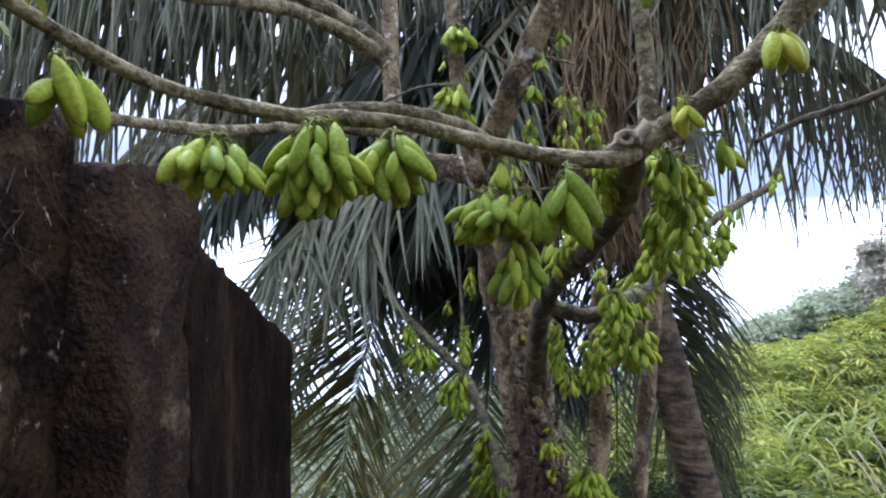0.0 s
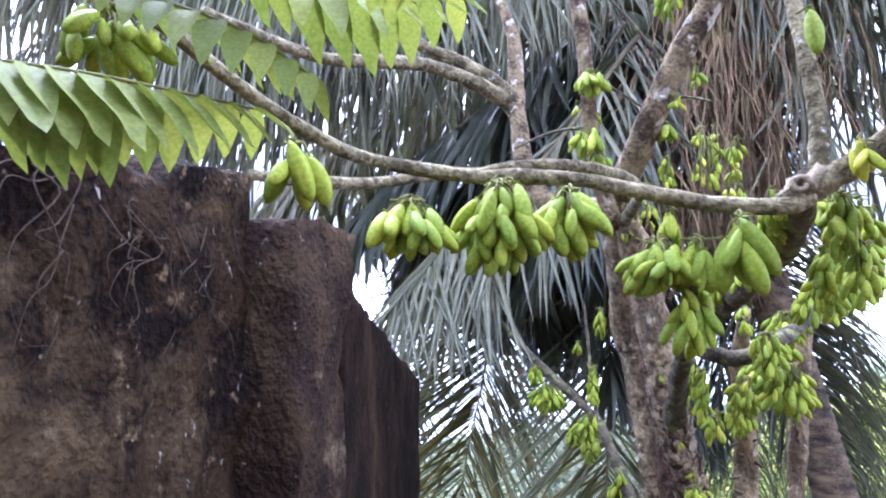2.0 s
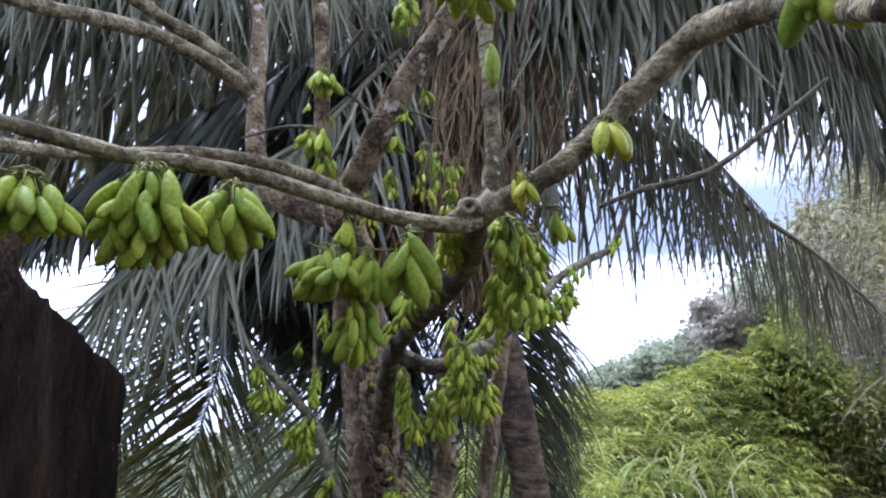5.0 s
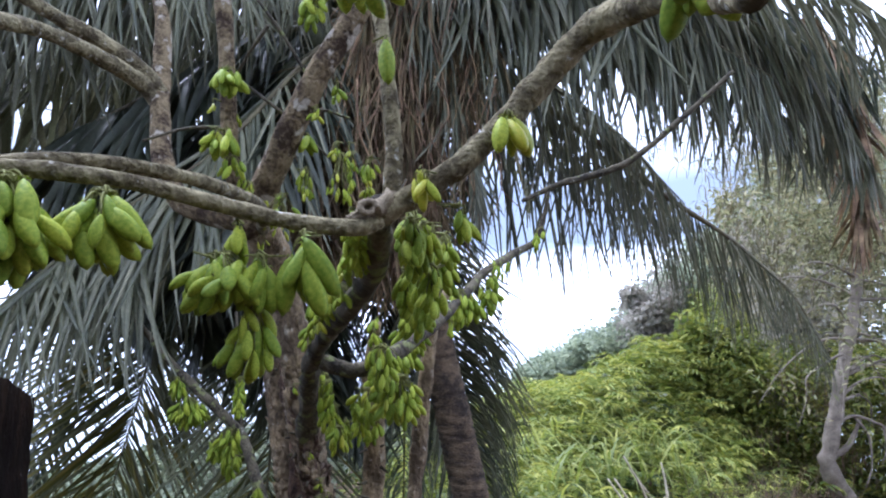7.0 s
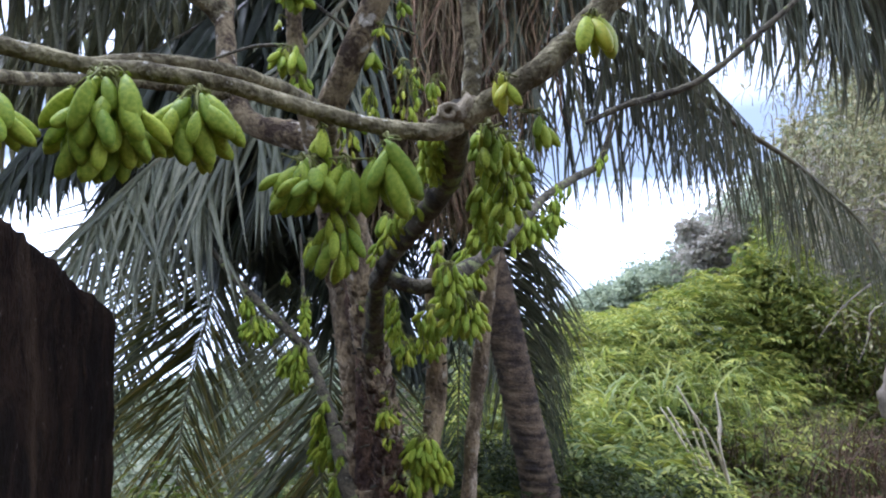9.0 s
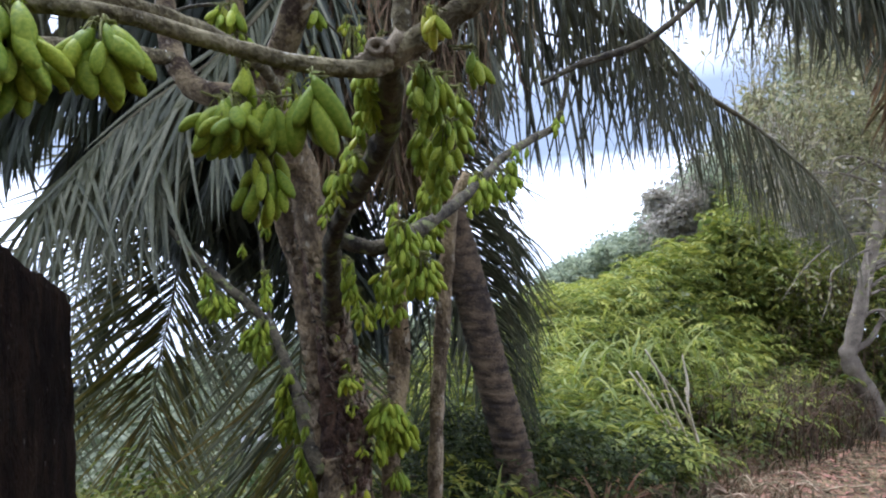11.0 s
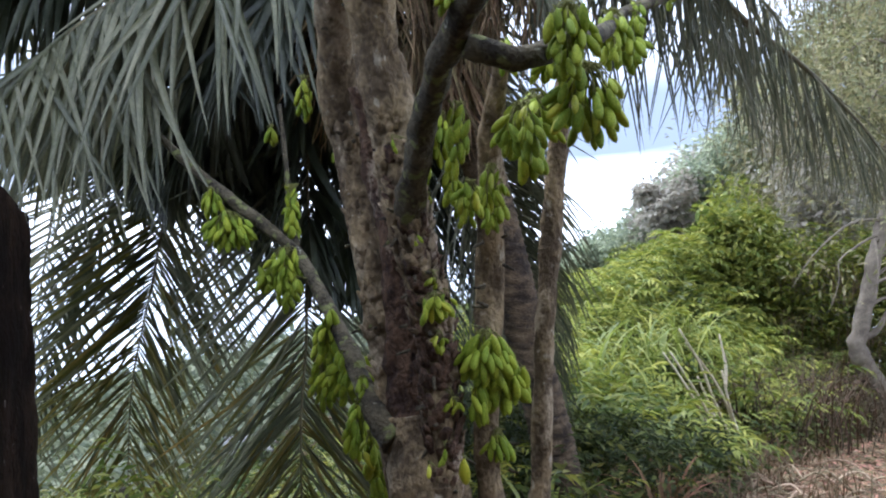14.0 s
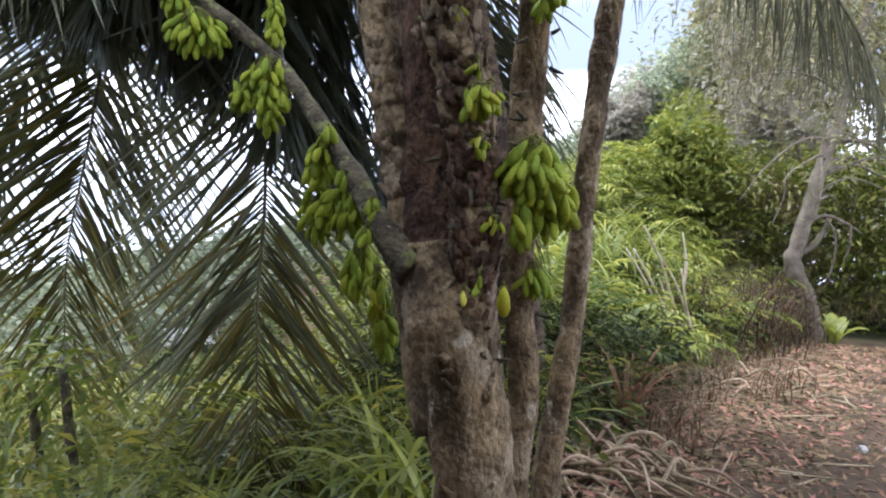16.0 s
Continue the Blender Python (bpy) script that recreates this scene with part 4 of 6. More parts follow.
compound_leaf([(-0.05, 0.42, 2.33), (0.0, 0.50, 2.365), (0.02, 0.56, 2.385), (0.045, 0.64, 2.42)], 13, 0.055, 6)

# ---------------------------------------------------------------- coconut palms


def strip_mesh(name, el0, droop, mat, width=0.030, n=9, seed=0):
    """A palm leaflet of length 1: leaves the midrib at elevation el0 and bends down by droop degrees. Folded along its middle."""
    r = random.Random(seed)
    x = z = 0.0
    verts, faces = [], []
    for k in range(n + 1):
        t = k / n
        e = radians(max(-88, el0 - droop * t ** 1.2))
        w = width * min(1, 0.5 + 4 * t) * (1 - t ** 3) ** 0.9 + 0.001
        nx, nz = -math.sin(e), math.cos(e)
        verts += [(x + nx * w * 0.5, -w, z + nz * w * 0.5), (x, 0, z), (x + nx * w * 0.5, w, z + nz * w * 0.5)]
        x += math.cos(e) / n
        z += math.sin(e) / n
    for k in range(n):
        for j in (0, 1):
            a = 3 * k + j
            faces.append((a, a + 3, a + 4, a + 1))
    return mesh_of(name, verts, faces, mat)


ELEVATIONS = (-85, -65, -45, -25, -5, 20)
STRIPS = {}
for key, mat in (("green", M_PALM), ("old", M_PALM_OLD), ("dead", M_PALM_DEAD)):
    for e in ELEVATIONS:
        for d in (2, 15, 55, 95):
            STRIPS[key, e, d] = strip_mesh("leaflet", e, d, mat)


def frond(palm, origin, ctrl, n, length, seed, kind="green", droop=55, spread=55, bare=0.12, old_tip=0.0, side=None, r0=0.028, label="", mess=0.06, width=1.0, hang=0.0, joined=False, leaf=M_PALM_MID):
    """One frond: a tapering midrib with a row of leaflets on either side, each a part of its own."""
    r = random.Random(seed)
    o = Vector(origin)
    local = [Vector(p) - o for p in ctrl]
    pts = curve_points(local, 10)
    v, f = tube(local, [r0, r0 * 0.7, r0 * 0.4, r0 * 0.15], per=8, seg=7, knob=0.04)
    rib = child("frond", mesh_of("frond", v, f, M_RACHIS if kind != "dead" else M_PALM_DEAD), palm, None, label)
    total = len(pts) - 1
    rest = []
    for i in range(n):
        s = bare + (1 - bare) * (i + 0.5) / n
        t = s * total
        k = min(int(t), total - 1)
        p = pts[k].lerp(pts[k + 1], t - k)
        tan = (pts[k + 1] - pts[k]).normalized()
        sd = Vector(side) if side else tan.cross(Vector((0, 0, 1)))
        sd = (sd - tan * sd.dot(tan)).normalized()
        env = min(1, 0.55 + 2.2 * (s - bare)) * (1 - 0.55 * max(0, (s - 0.6) / 0.4) ** 1.5)
        for sg in (-1, 1):
            if r.random() < 0.03:
                continue
            a = radians(spread * (1 - 0.45 * s) + r.gauss(0, 5))
            d = sd * sg * math.sin(a) + tan * math.cos(a) + Vector((r.gauss(0, mess), r.gauss(0, mess), r.gauss(0, mess)))
            d.z -= hang * r.uniform(0.6, 1.3)
            d.normalize()
            el = math.degrees(math.asin(max(-1, min(1, d.z))))
            e = min(ELEVATIONS, key=lambda q: abs(q - el))
            flat = Vector((d.x, d.y, 0))
            az = math.atan2(flat.y, flat.x) if flat.length > 0.12 else math.atan2(sd.y * sg, sd.x * sg)
            tone = kind
            if old_tip and r.random() < max(0, (s - (1 - old_tip)) / old_tip) ** 0.7:
                tone = "old"
            dd = 2 if droop == 2 else min((15, 55, 95), key=lambda q: abs(q - droop - r.gauss(0, 14)))
            ln = length * env * r.uniform(0.88, 1.08)
            m = Matrix.Translation(p) @ Matrix.Rotation(az + r.gauss(0, 0.05), 4, "Z") @ Matrix.Rotation(radians(e - el), 4, "Y") @ Matrix.Rotation(r.gauss(0, 0.25), 4, "X") @ Matrix.Diagonal((ln, ln * width, ln, 1))
            if joined:
                src = STRIPS[tone, e, dd]
                rest.append(([m @ q.co for q in src.vertices], [tuple(q.vertices) for q in src.polygons]))
            else:
                child("leaflet", STRIPS[tone, e, dd], rib, m)
    if rest:
        tagged(child("foliage", mesh_of("foliage", *join(*rest), M_PALM_DEAD_FAR if kind == "dead" else leaf), rib), kind="stuff")
    return rib


def ringed_trunk(ctrl, radii, ring=0.07):
    """A palm trunk: swollen at every old leaf scar."""
    pts = curve_points(ctrl, 60)
    seg, verts, faces, run = 18, [], [], 0.0
    rads = np.interp(np.linspace(0, 1, len(pts)), np.linspace(0, 1, len(radii)), radii)
    for i, p in enumerate(pts):
        run += (pts[i] - pts[i - 1]).length if i else 0
        for k in range(seg):
            a = 2 * math.pi * k / seg
            ph = (run + 0.02 * math.sin(a + i * 0.01) + 0.04 * noise.noise(Vector((math.cos(a), math.sin(a), run * 2)))) / ring
            step = ph - math.floor(ph)
            q = Vector((math.cos(a), math.sin(a), run * 3))
            rr = rads[i] * (1 + 0.09 * (1 - step) ** 2 + 0.05 * noise.noise(q * 2.0) + 0.03 * noise.noise(q * 7))
            verts.append(p + Vector((math.cos(a) * rr, math.sin(a) * rr, 0)))
    for i in range(len(pts) - 1):
        for k in range(seg):
            a, b = i * seg + k, i * seg + (k + 1) % seg
            faces.append((a, b, b + seg, a + seg))
    return verts, faces


BASE = Vector((2.22, 6.37, -0.95))
palm = empty("coconut_palm", "leaning coconut palm with drooping fronds and dead brown skirt", "palm tree", at=BASE)
CROWN = Vector((0.72, 6.0, 4.75))
v, f = ringed_trunk([Vector(p) - BASE for p in ((2.26, 6.38, -1.2), (2.1, 6.36, -0.2), (1.86, 6.3, 0.75), (1.57, 6.2, 1.85), (1.20, 6.1, 3.1), (0.85, 6.03, 4.2), (0.72, 6.0, 4.75))], [0.21, 0.175, 0.165, 0.16, 0.15, 0.14, 0.12])
child("trunk", mesh_of("palm_trunk", v, f, M_PALMTRUNK), palm, None, "ringed brown trunk")
C = CROWN
# fronds of the tall palm: towards the fruit tree, over the wall, and off to the path
FRONDS = [
    # control points, leaflets a side, leaflet length, droop, spread, hang, width
    ([C, (0.1, 5.2, 5.2), (-0.6, 4.6, 5.0), (-1.5, 4.2, 4.75), (-2.4, 3.9, 4.3), (-3.0, 3.7, 3.8)], 136, 1.4, 15, 62, 3.0, 0.4),
    ([C, (-0.3, 5.6, 5.1), (-1.3, 5.3, 4.95), (-2.4, 5.0, 4.5), (-3.3, 4.8, 3.8)], 110, 1.4, 15, 62, 2.8, 0.5),
    ([C, (0.4, 5.6, 4.3), (-0.21, 4.9, 3.30), (-0.58, 4.7, 2.95), (-0.88, 4.5, 2.63), (-1.15, 4.15, 2.2)], 120, 1.3, 15, 62, 0.9, 0.42),
    ([C, (0.2, 6.2, 4.9), (-1.0, 6.5, 4.5), (-2.1, 6.8, 3.7), (-2.9, 7.0, 2.7)], 90, 1.25, 15, 58, 2.2, 0.7),
    ([C, (0.1, 6.1, 4.3), (-0.6, 6.2, 3.7), (-1.3, 6.3, 3.2), (-1.8, 6.4, 2.6)], 80, 1.15, 15, 58, 0.9, 1.0),
    ([C, (0.3, 6.0, 4.2), (-0.1, 6.0, 3.4), (-0.5, 6.1, 2.6), (-0.75, 6.2, 2.25)], 76, 0.85, 15, 55, 0.7, 1.1),
    ([C, (0.5, 6.4, 4.1), (0.1, 6.7, 3.1), (-0.2, 7.0, 2.3), (-0.35, 7.2, 2.2)], 70, 0.85, 15, 55, 0.6, 1.1),
    ([C, (0.9, 5.5, 5.0), (1.76, 5.3, 4.9), (2.4, 4.9, 4.7), (3.0, 4.6, 4.4), (3.6, 4.3, 3.9)], 100, 1.3, 15, 60, 3.0, 0.5),
    ([C, (1.3, 5.9, 4.7), (2.2, 5.8, 4.4), (3.0, 5.7, 3.9), (3.7, 5.6, 3.2)], 78, 1.2, 15, 60, 3.0, 0.4),
    ([C, (1.7, 5.95, 4.62), (2.6, 6.0, 4.1), (3.30, 6.1, 3.72), (3.95, 6.3, 3.39), (4.66, 6.5, 3.10), (5.22, 6.7, 2.84), (5.9, 6.9, 2.40), (6.4, 7.0, 1.75)], 120, 1.3, 2, 50, 4.5, 0.18),
    ([C, (1.15, 6.6, 4.1), (1.46, 6.85, 3.2), (1.65, 6.9, 2.48), (1.77, 6.9, 2.08), (1.90, 6.9, 1.62), (2.02, 6.9, 1.10), (2.2, 6.9, 0.33)], 140, 1.25, 55, 66, 0.03, 0.32),
    ([C, (0.5, 6.6, 4.4), (0.25, 6.85, 3.2), (0.14, 6.9, 2.0), (0.12, 6.9, 0.9), (0.05, 6.9, 0.1), (0.03, 6.9, -0.8), (0.0, 6.85, -1.6)], 140, 1.6, 2, 54, 0.0, 0.46),
    ([C, (0.0, 6.9, 4.4), (-0.7, 7.6, 3.3), (-1.15, 8.2, 2.1), (-1.36, 8.3, 1.2), (-1.58, 8.3, 0.2), (-1.67, 8.3, -1.1)], 136, 1.9, 2, 54, 0.0, 0.46),
    ([C, (1.4, 5.4, 5.4), (2.6, 5.0, 5.4), (3.8, 4.9, 4.9), (4.9, 5.0, 4.1)], 80, 1.3, 15, 60, 3.0, 0.42),
    ([C, (1.0, 6.6, 5.4), (1.8, 7.4, 5.4), (2.7, 8.2, 4.8), (3.4, 8.8, 3.8)], 46, 1.1, 15, 60, 1.0, 0.9),
    ([C, (0.4, 6.5, 5.4), (-0.1, 7.4, 5.4), (-0.8, 8.4, 4.8), (-1.5, 9.4, 3.8)], 46, 1.1, 15, 60, 1.0, 0.9),
    ([C, (-0.2, 6.5, 5.2), (-1.2, 7.0, 5.1), (-2.4, 7.6, 4.5), (-3.4, 8.2, 3.4)], 46, 1.1, 15, 60, 1.0, 0.9),
    ([C, (0.8, 6.6, 4.2), (0.7, 7.0, 3.2), (0.6, 7.2, 2.2), (0.5, 7.3, 1.35)], 76, 0.9, 15, 55, 0.5, 1.1),
    ([C, (1.0, 6.4, 4.2), (1.15, 6.8, 3.2), (1.2, 7.0, 2.3), (1.18, 7.15, 1.5), (1.12, 7.2, 0.8)], 90, 0.85, 15, 55, 0.5, 1.1),
    ([C, (0.3, 6.2, 4.1), (-0.3, 6.6, 3.2), (-0.8, 7.0, 2.8), (-1.2, 7.2, 2.2)], 80, 1.05, 15, 58, 0.5, 1.1),
    ([C, (-0.1, 5.9, 4.5), (-0.9, 5.6, 3.8), (-1.5, 5.4, 3.3), (-2.0, 5.2, 2.7)], 80, 1.15, 15, 58, 0.9, 1.0),
    ([C, (0.3, 6.6, 4.6), (-0.5, 7.4, 3.7), (-1.5, 8.3, 2.4), (-2.3, 8.8, 1.0), (-2.7, 9.0, -0.3)], 84, 1.1, 15, 55, 0.1, 0.8),
    ([C, (1.5, 5.6, 5.2), (2.6, 5.2, 4.9), (3.6, 4.9, 4.3), (4.3, 4.7, 3.5)], 80, 1.2, 15, 60, 1.5, 0.5),
    ([C, (2.4, 5.6, 5.7), (3.6, 5.3, 5.3), (4.5, 5.1, 4.8), (5.6, 5.0, 4.2)], 76, 0.95, 15, 60, 1.2, 0.7),
    ([C, (1.5, 6.6, 5.2), (3.0, 7.4, 5.0), (4.6, 8.2, 4.4), (6.0, 9.0, 3.4)], 56, 1.2, 15, 60, 1.1, 0.9),
    ([C, (-1.0, 5.4, 4.6), (-2.2, 4.9, 4.0), (-3.2, 4.5, 3.3), (-3.9, 4.2, 2.5)], 100, 1.25, 15, 60, 2.4, 0.5),
    ([C, (-1.2, 6.2, 4.6), (-2.6, 6.4, 3.9), (-3.8, 6.6, 3.0), (-4.6, 6.8, 2.0)], 76, 1.25, 15, 60, 1.1, 0.9),
    ([C, (0.55, 5.7, 4.4), (0.3, 5.2, 3.6), (0.0, 4.9, 3.0), (-0.3, 4.7, 2.5)], 70, 0.9, 15, 58, 0.8, 0.8),
    ([C, (-1.2, 5.6, 5.3), (-2.6, 5.2, 5.2), (-3.8, 4.9, 4.8), (-4.9, 4.6, 4.2)], 110, 1.4, 15, 60, 2.8, 0.55),
    ([C, (-1.2, 5.2, 4.9), (-2.4, 4.7, 4.5), (-3.4, 4.4, 4.1), (-4.4, 4.2, 3.5)], 110, 1.35, 15, 60, 2.8, 0.55),
    ([C, (-1.4, 6.0, 4.3), (-2.6, 6.0, 3.5), (-3.6, 6.0, 2.7), (-4.3, 6.0, 1.9)], 84, 1.3, 15, 60, 1.0, 0.8),
    ([C, (1.1, 5.7, 4.85), (1.45, 5.5, 4.3), (1.62, 5.4, 3.6), (1.72, 5.4, 3.1)], 64, 0.75, 15, 52, 0.7, 0.8),
    ([C, (1.6, 5.2, 5.2), (2.8, 4.6, 5.1), (3.8, 4.2, 4.7), (4.6, 4.0, 4.1)], 80, 1.2, 15, 60, 1.5, 0.5),
    ([C, (-0.6, 7.2, 4.3), (-1.9, 8.6, 3.2), (-2.5, 9.2, 2.0), (-2.75, 9.3, 0.8), (-2.9, 9.3, -0.6)], 64, 1.7, 2, 56, 0.0, 0.5),
    ([C, (0.2, 7.2, 4.4), (-0.5, 8.6, 3.2), (-0.75, 9.1, 2.0), (-0.85, 9.2, 1.2), (-0.9, 9.2, 0.5)], 50, 1.3, 2, 56, 0.0, 0.5),
    ([C, (1.3, 7.0, 4.1), (1.68, 7.3, 3.0), (1.93, 7.4, 2.0), (2.12, 7.4, 1.2), (2.34, 7.4, 0.4), (2.5, 7.4, -0.5)], 100, 1.0, 55, 52, 0.1, 0.5),
    ([C, (-1.2, 5.4, 5.6), (-2.8, 5.0, 5.7), (-4.2, 4.7, 5.4), (-5.6, 4.4, 4.9)], 110, 1.4, 15, 60, 2.8, 0.55),
    ([C, (1.4, 5.4, 4.95), (2.4, 4.9, 4.85), (3.3, 4.6, 4.6), (4.1, 4.5, 4.1), (4.6, 4.5, 3.4)], 120, 1.15, 15, 60, 2.4, 0.75),
    ([C, (1.6, 5.6, 5.3), (2.9, 5.2, 5.3), (4.0, 5.0, 4.9), (4.9, 4.9, 4.2)], 110, 1.2, 15, 60, 2.0, 0.8),
    ([C, (0.0, 6.6, 4.4), (-0.7, 7.2, 3.7), (-1.2, 7.4, 3.2), (-1.7, 7.5, 2.8), (-2.1, 7.6, 2.4)], 110, 1.0, 15, 62, 0.7, 1.3),
    ([C, (0.2, 6.8, 4.3), (-0.4, 7.4, 3.5), (-1.0, 7.7, 2.9), (-1.6, 7.9, 2.4)], 100, 0.95, 15, 62, 0.6, 1.3),
    ([C, (-0.1, 6.4, 4.2), (-0.8, 6.6, 3.5), (-1.4, 6.7, 3.0), (-1.9, 6.8, 2.5)], 100, 0.95, 15, 62, 0.8, 1.3),
    ([C, (0.2, 7.2, 4.2), (-0.6, 8.3, 3.5), (-1.5, 8.8, 3.1), (-2.2, 9.0, 2.8)], 130, 1.0, 15, 62, 1.6, 1.5),
    ([C, (1.0, 5.95, 4.75), (1.36, 6.0, 4.35), (1.82, 6.0, 4.02), (2.28, 6.0, 3.80), (2.75, 6.0, 3.68), (3.25, 6.0, 3.53), (3.8, 6.05, 3.25)], 46, 1.5, 2, 50, 7.0, 0.22),
    ([C, (0.5, 7.4, 4.0), (0.1, 8.4, 3.4), (-0.6, 8.9, 3.0), (-1.4, 9.1, 2.7)], 120, 1.0, 15, 62, 1.6, 1.5),
    ([C, (0.6, 6.3, 5.4), (0.5, 6.7, 5.9), (0.3, 7.2, 6.1), (0.0, 7.8, 6.0)], 90, 0.9, 15, 60, 0.9, 1.4),
    ([C, (0.8, 6.3, 5.5), (0.95, 6.7, 5.95), (1.2, 7.2, 6.1), (1.4, 7.9, 5.9)], 90, 0.9, 15, 60, 0.9, 1.4),
    ([C, (-1.4, 5.3, 5.4), (-3.0, 4.7, 5.6), (-4.4, 4.3, 5.3), (-5.8, 4.0, 4.7)], 110, 1.4, 15, 60, 2.8, 0.7),
    ([C, (1.25, 6.8, 4.1), (1.6, 7.1, 3.1), (1.85, 7.2, 2.2), (2.02, 7.2, 1.4), (2.2, 7.2, 0.5), (2.3, 7.2, -0.5)], 130, 1.1, 55, 62, 0.05, 0.5),
    ([C, (1.1, 6.9, 4.1), (1.3, 7.4, 3.0), (1.45, 7.6, 2.0), (1.5, 7.6, 1.0), (1.5, 7.6, 0.0), (1.5, 7.6, -0.9)], 120, 0.95, 55, 58, 0.05, 0.6),
    ([C, (0.7, 6.4, 5.1), (0.5, 7.0, 5.4), (0.3, 7.6, 5.3), (0.1, 8.2, 5.0)], 90, 0.9, 15, 60, 0.9, 1.4),
]
for i, (ctrl, n, ln, droop, spread, hang, width) in enumerate(FRONDS):
    tip = i in (11, 12)
    frond(palm, BASE, ctrl, n, ln, 40 + i, "green", droop, spread, 0.25 if tip else 0.1, 0.52 if tip else 0.0, (1, 0.1, 0) if tip else ((1, -0.3, 0) if i in (10, 33, 34, 35, 48, 49) else None), label="long green frond", hang=hang, width=width, r0=0.055 if i == 9 else 0.028, joined=i not in (0, 2, 7, 10, 11, 12), leaf=M_PALM_SHADE if i in (4, 5, 6, 17, 18, 19, 20, 21, 23, 27, 38, 39, 40, 41, 42, 44, 45, 46, 48, 49, 50) else M_PALM_MID)
# short dense fronds hanging under the crown, its shade put into their leaf colour
for k in range(6):
    x, y = -0.75 + 0.3 * k, 6.2 + 0.35 * (k % 3)
    frond(palm, BASE, [C, (0.72 * 0.6 + x * 0.4, y - 0.1, 3.9), (x * 0.8 + 0.1, y, 2.9), (x, y + 0.1, 2.4 - 0.16 * k), (x + 0.05 * k - 0.1, y + 0.15, 2.0 - 0.19 * k)], 72, 0.74 + 0.03 * k, 300 + k, "green", 15, 55, 0.2, label="hanging frond with shade put into its leaf colour", hang=0.4, width=1.6, joined=True, leaf=M_PALM_SHADE)
# dead skirt round the crown
r = random.Random(77)
for i in range(20):
    a = r.uniform(-2.5, 0.1)
    d = Vector((math.cos(a), math.sin(a) * 0.7, 0))
    p0 = C + d * 0.15 - Vector((0, 0, 0.15))
    frond(palm, BASE, [p0, p0 + d * 0.35 + Vector((0, 0, -0.5)), p0 + d * 0.45 + Vector((0, 0, -1.3)), p0 + d * 0.40 + Vector((0, 0, -2.15))], 38, 0.75, 200 + i, "dead", 15, 30, 0.1, r0=0.02, label="dead brown frond hanging by the trunk", mess=0.25, width=0.8, joined=i > 2)
for i in range(16):
    x = 0.72 + 0.068 * i
    y = 5.35 + 0.3 * r.random()
    p0 = C + Vector((x - C.x, y - C.y, 0.75 - 0.25 * (x - 0.72) ** 2))
    tip = Vector((x * 0.75 + 0.30 + r.gauss(0, 0.07), y - 0.1, r.uniform(2.7, 3.5)))
    frond(palm, BASE, [C, C.lerp(p0, 0.75) + Vector((0, 0, 0.12)), p0 + Vector((0, 0, -0.3)), p0.lerp(tip, 0.5), tip], 46, 0.7, 240 + i, "dead", 15, 36, 0.32, r0=0.02, label="dead brown frond hanging by the trunk", mess=0.28, width=0.55, hang=1.6, joined=True)
# loose fibres and stripped midribs hanging among the dead fronds
strands = []
for i in range(110):
    x, y = r.uniform(0.6, 1.85), r.uniform(5.05, 5.35)
    z, ln = r.uniform(3.6, 5.4), r.uniform(0.5, 1.3)
    a = Vector((x, y, z)) - BASE
    b = a + Vector((r.gauss(-0.05, 0.14), r.gauss(0, 0.06), -ln))
    strands.append(tube([a, a.lerp(b, 0.35) + Vector((r.gauss(0, 0.05), 0, 0)), a.lerp(b, 0.7) + Vector((r.gauss(0, 0.06), 0, 0)), b], [0.009 * r.uniform(0.6, 1.3), 0.006, 0.003], per=4, seg=4, knob=0.1))
tagged(child("hanging_fibre", mesh_of("hanging_fibre", *join(*strands), M_PALM_DEAD_FAR), palm, None, "loose brown fibres hanging under the crown"), kind="stuff")
frond(palm, BASE, [C, (2.6, 5.2, 5.6), (4.2, 5.0, 5.1), (4.85, 5.0, 4.3), (5.0, 5.0, 3.5), (4.95, 5.0, 2.8)], 70, 0.7, 402, "dead", 15, 50, 0.45, label="dead brown curling frond", mess=0.35, hang=1.2, width=1.5, r0=0.04)
for i, p in enumerate(((0.38, 5.72, 4.62), (0.46, 5.76, 4.93), (0.27, 5.8, 4.32), (0.55, 5.66, 4.30), (0.12, 5.9, 4.12), (0.40, 5.85, 4.02), (0.28, 5.9, 5.10), (0.06, 6.0, 5.05), (0.60, 5.7, 4.66))):
    vv, ff = fruit_mesh(i)
    me = mesh_of("coconut", [(x * 1.9, y * 1.9, z) for x, y, z in vv[:-15]], ff[:-5], M_COCONUT)
    child("coconut", me, palm, Matrix.Translation(Vector(p) - BASE) @ Matrix.Rotation(0.4 * (i % 3) - 0.4, 4, "Y") @ Matrix.Diagonal((0.30, 0.30, 0.34, 1)), "dark green coconut")

# ---------------------------------------------------------------- bushes, grass, trees


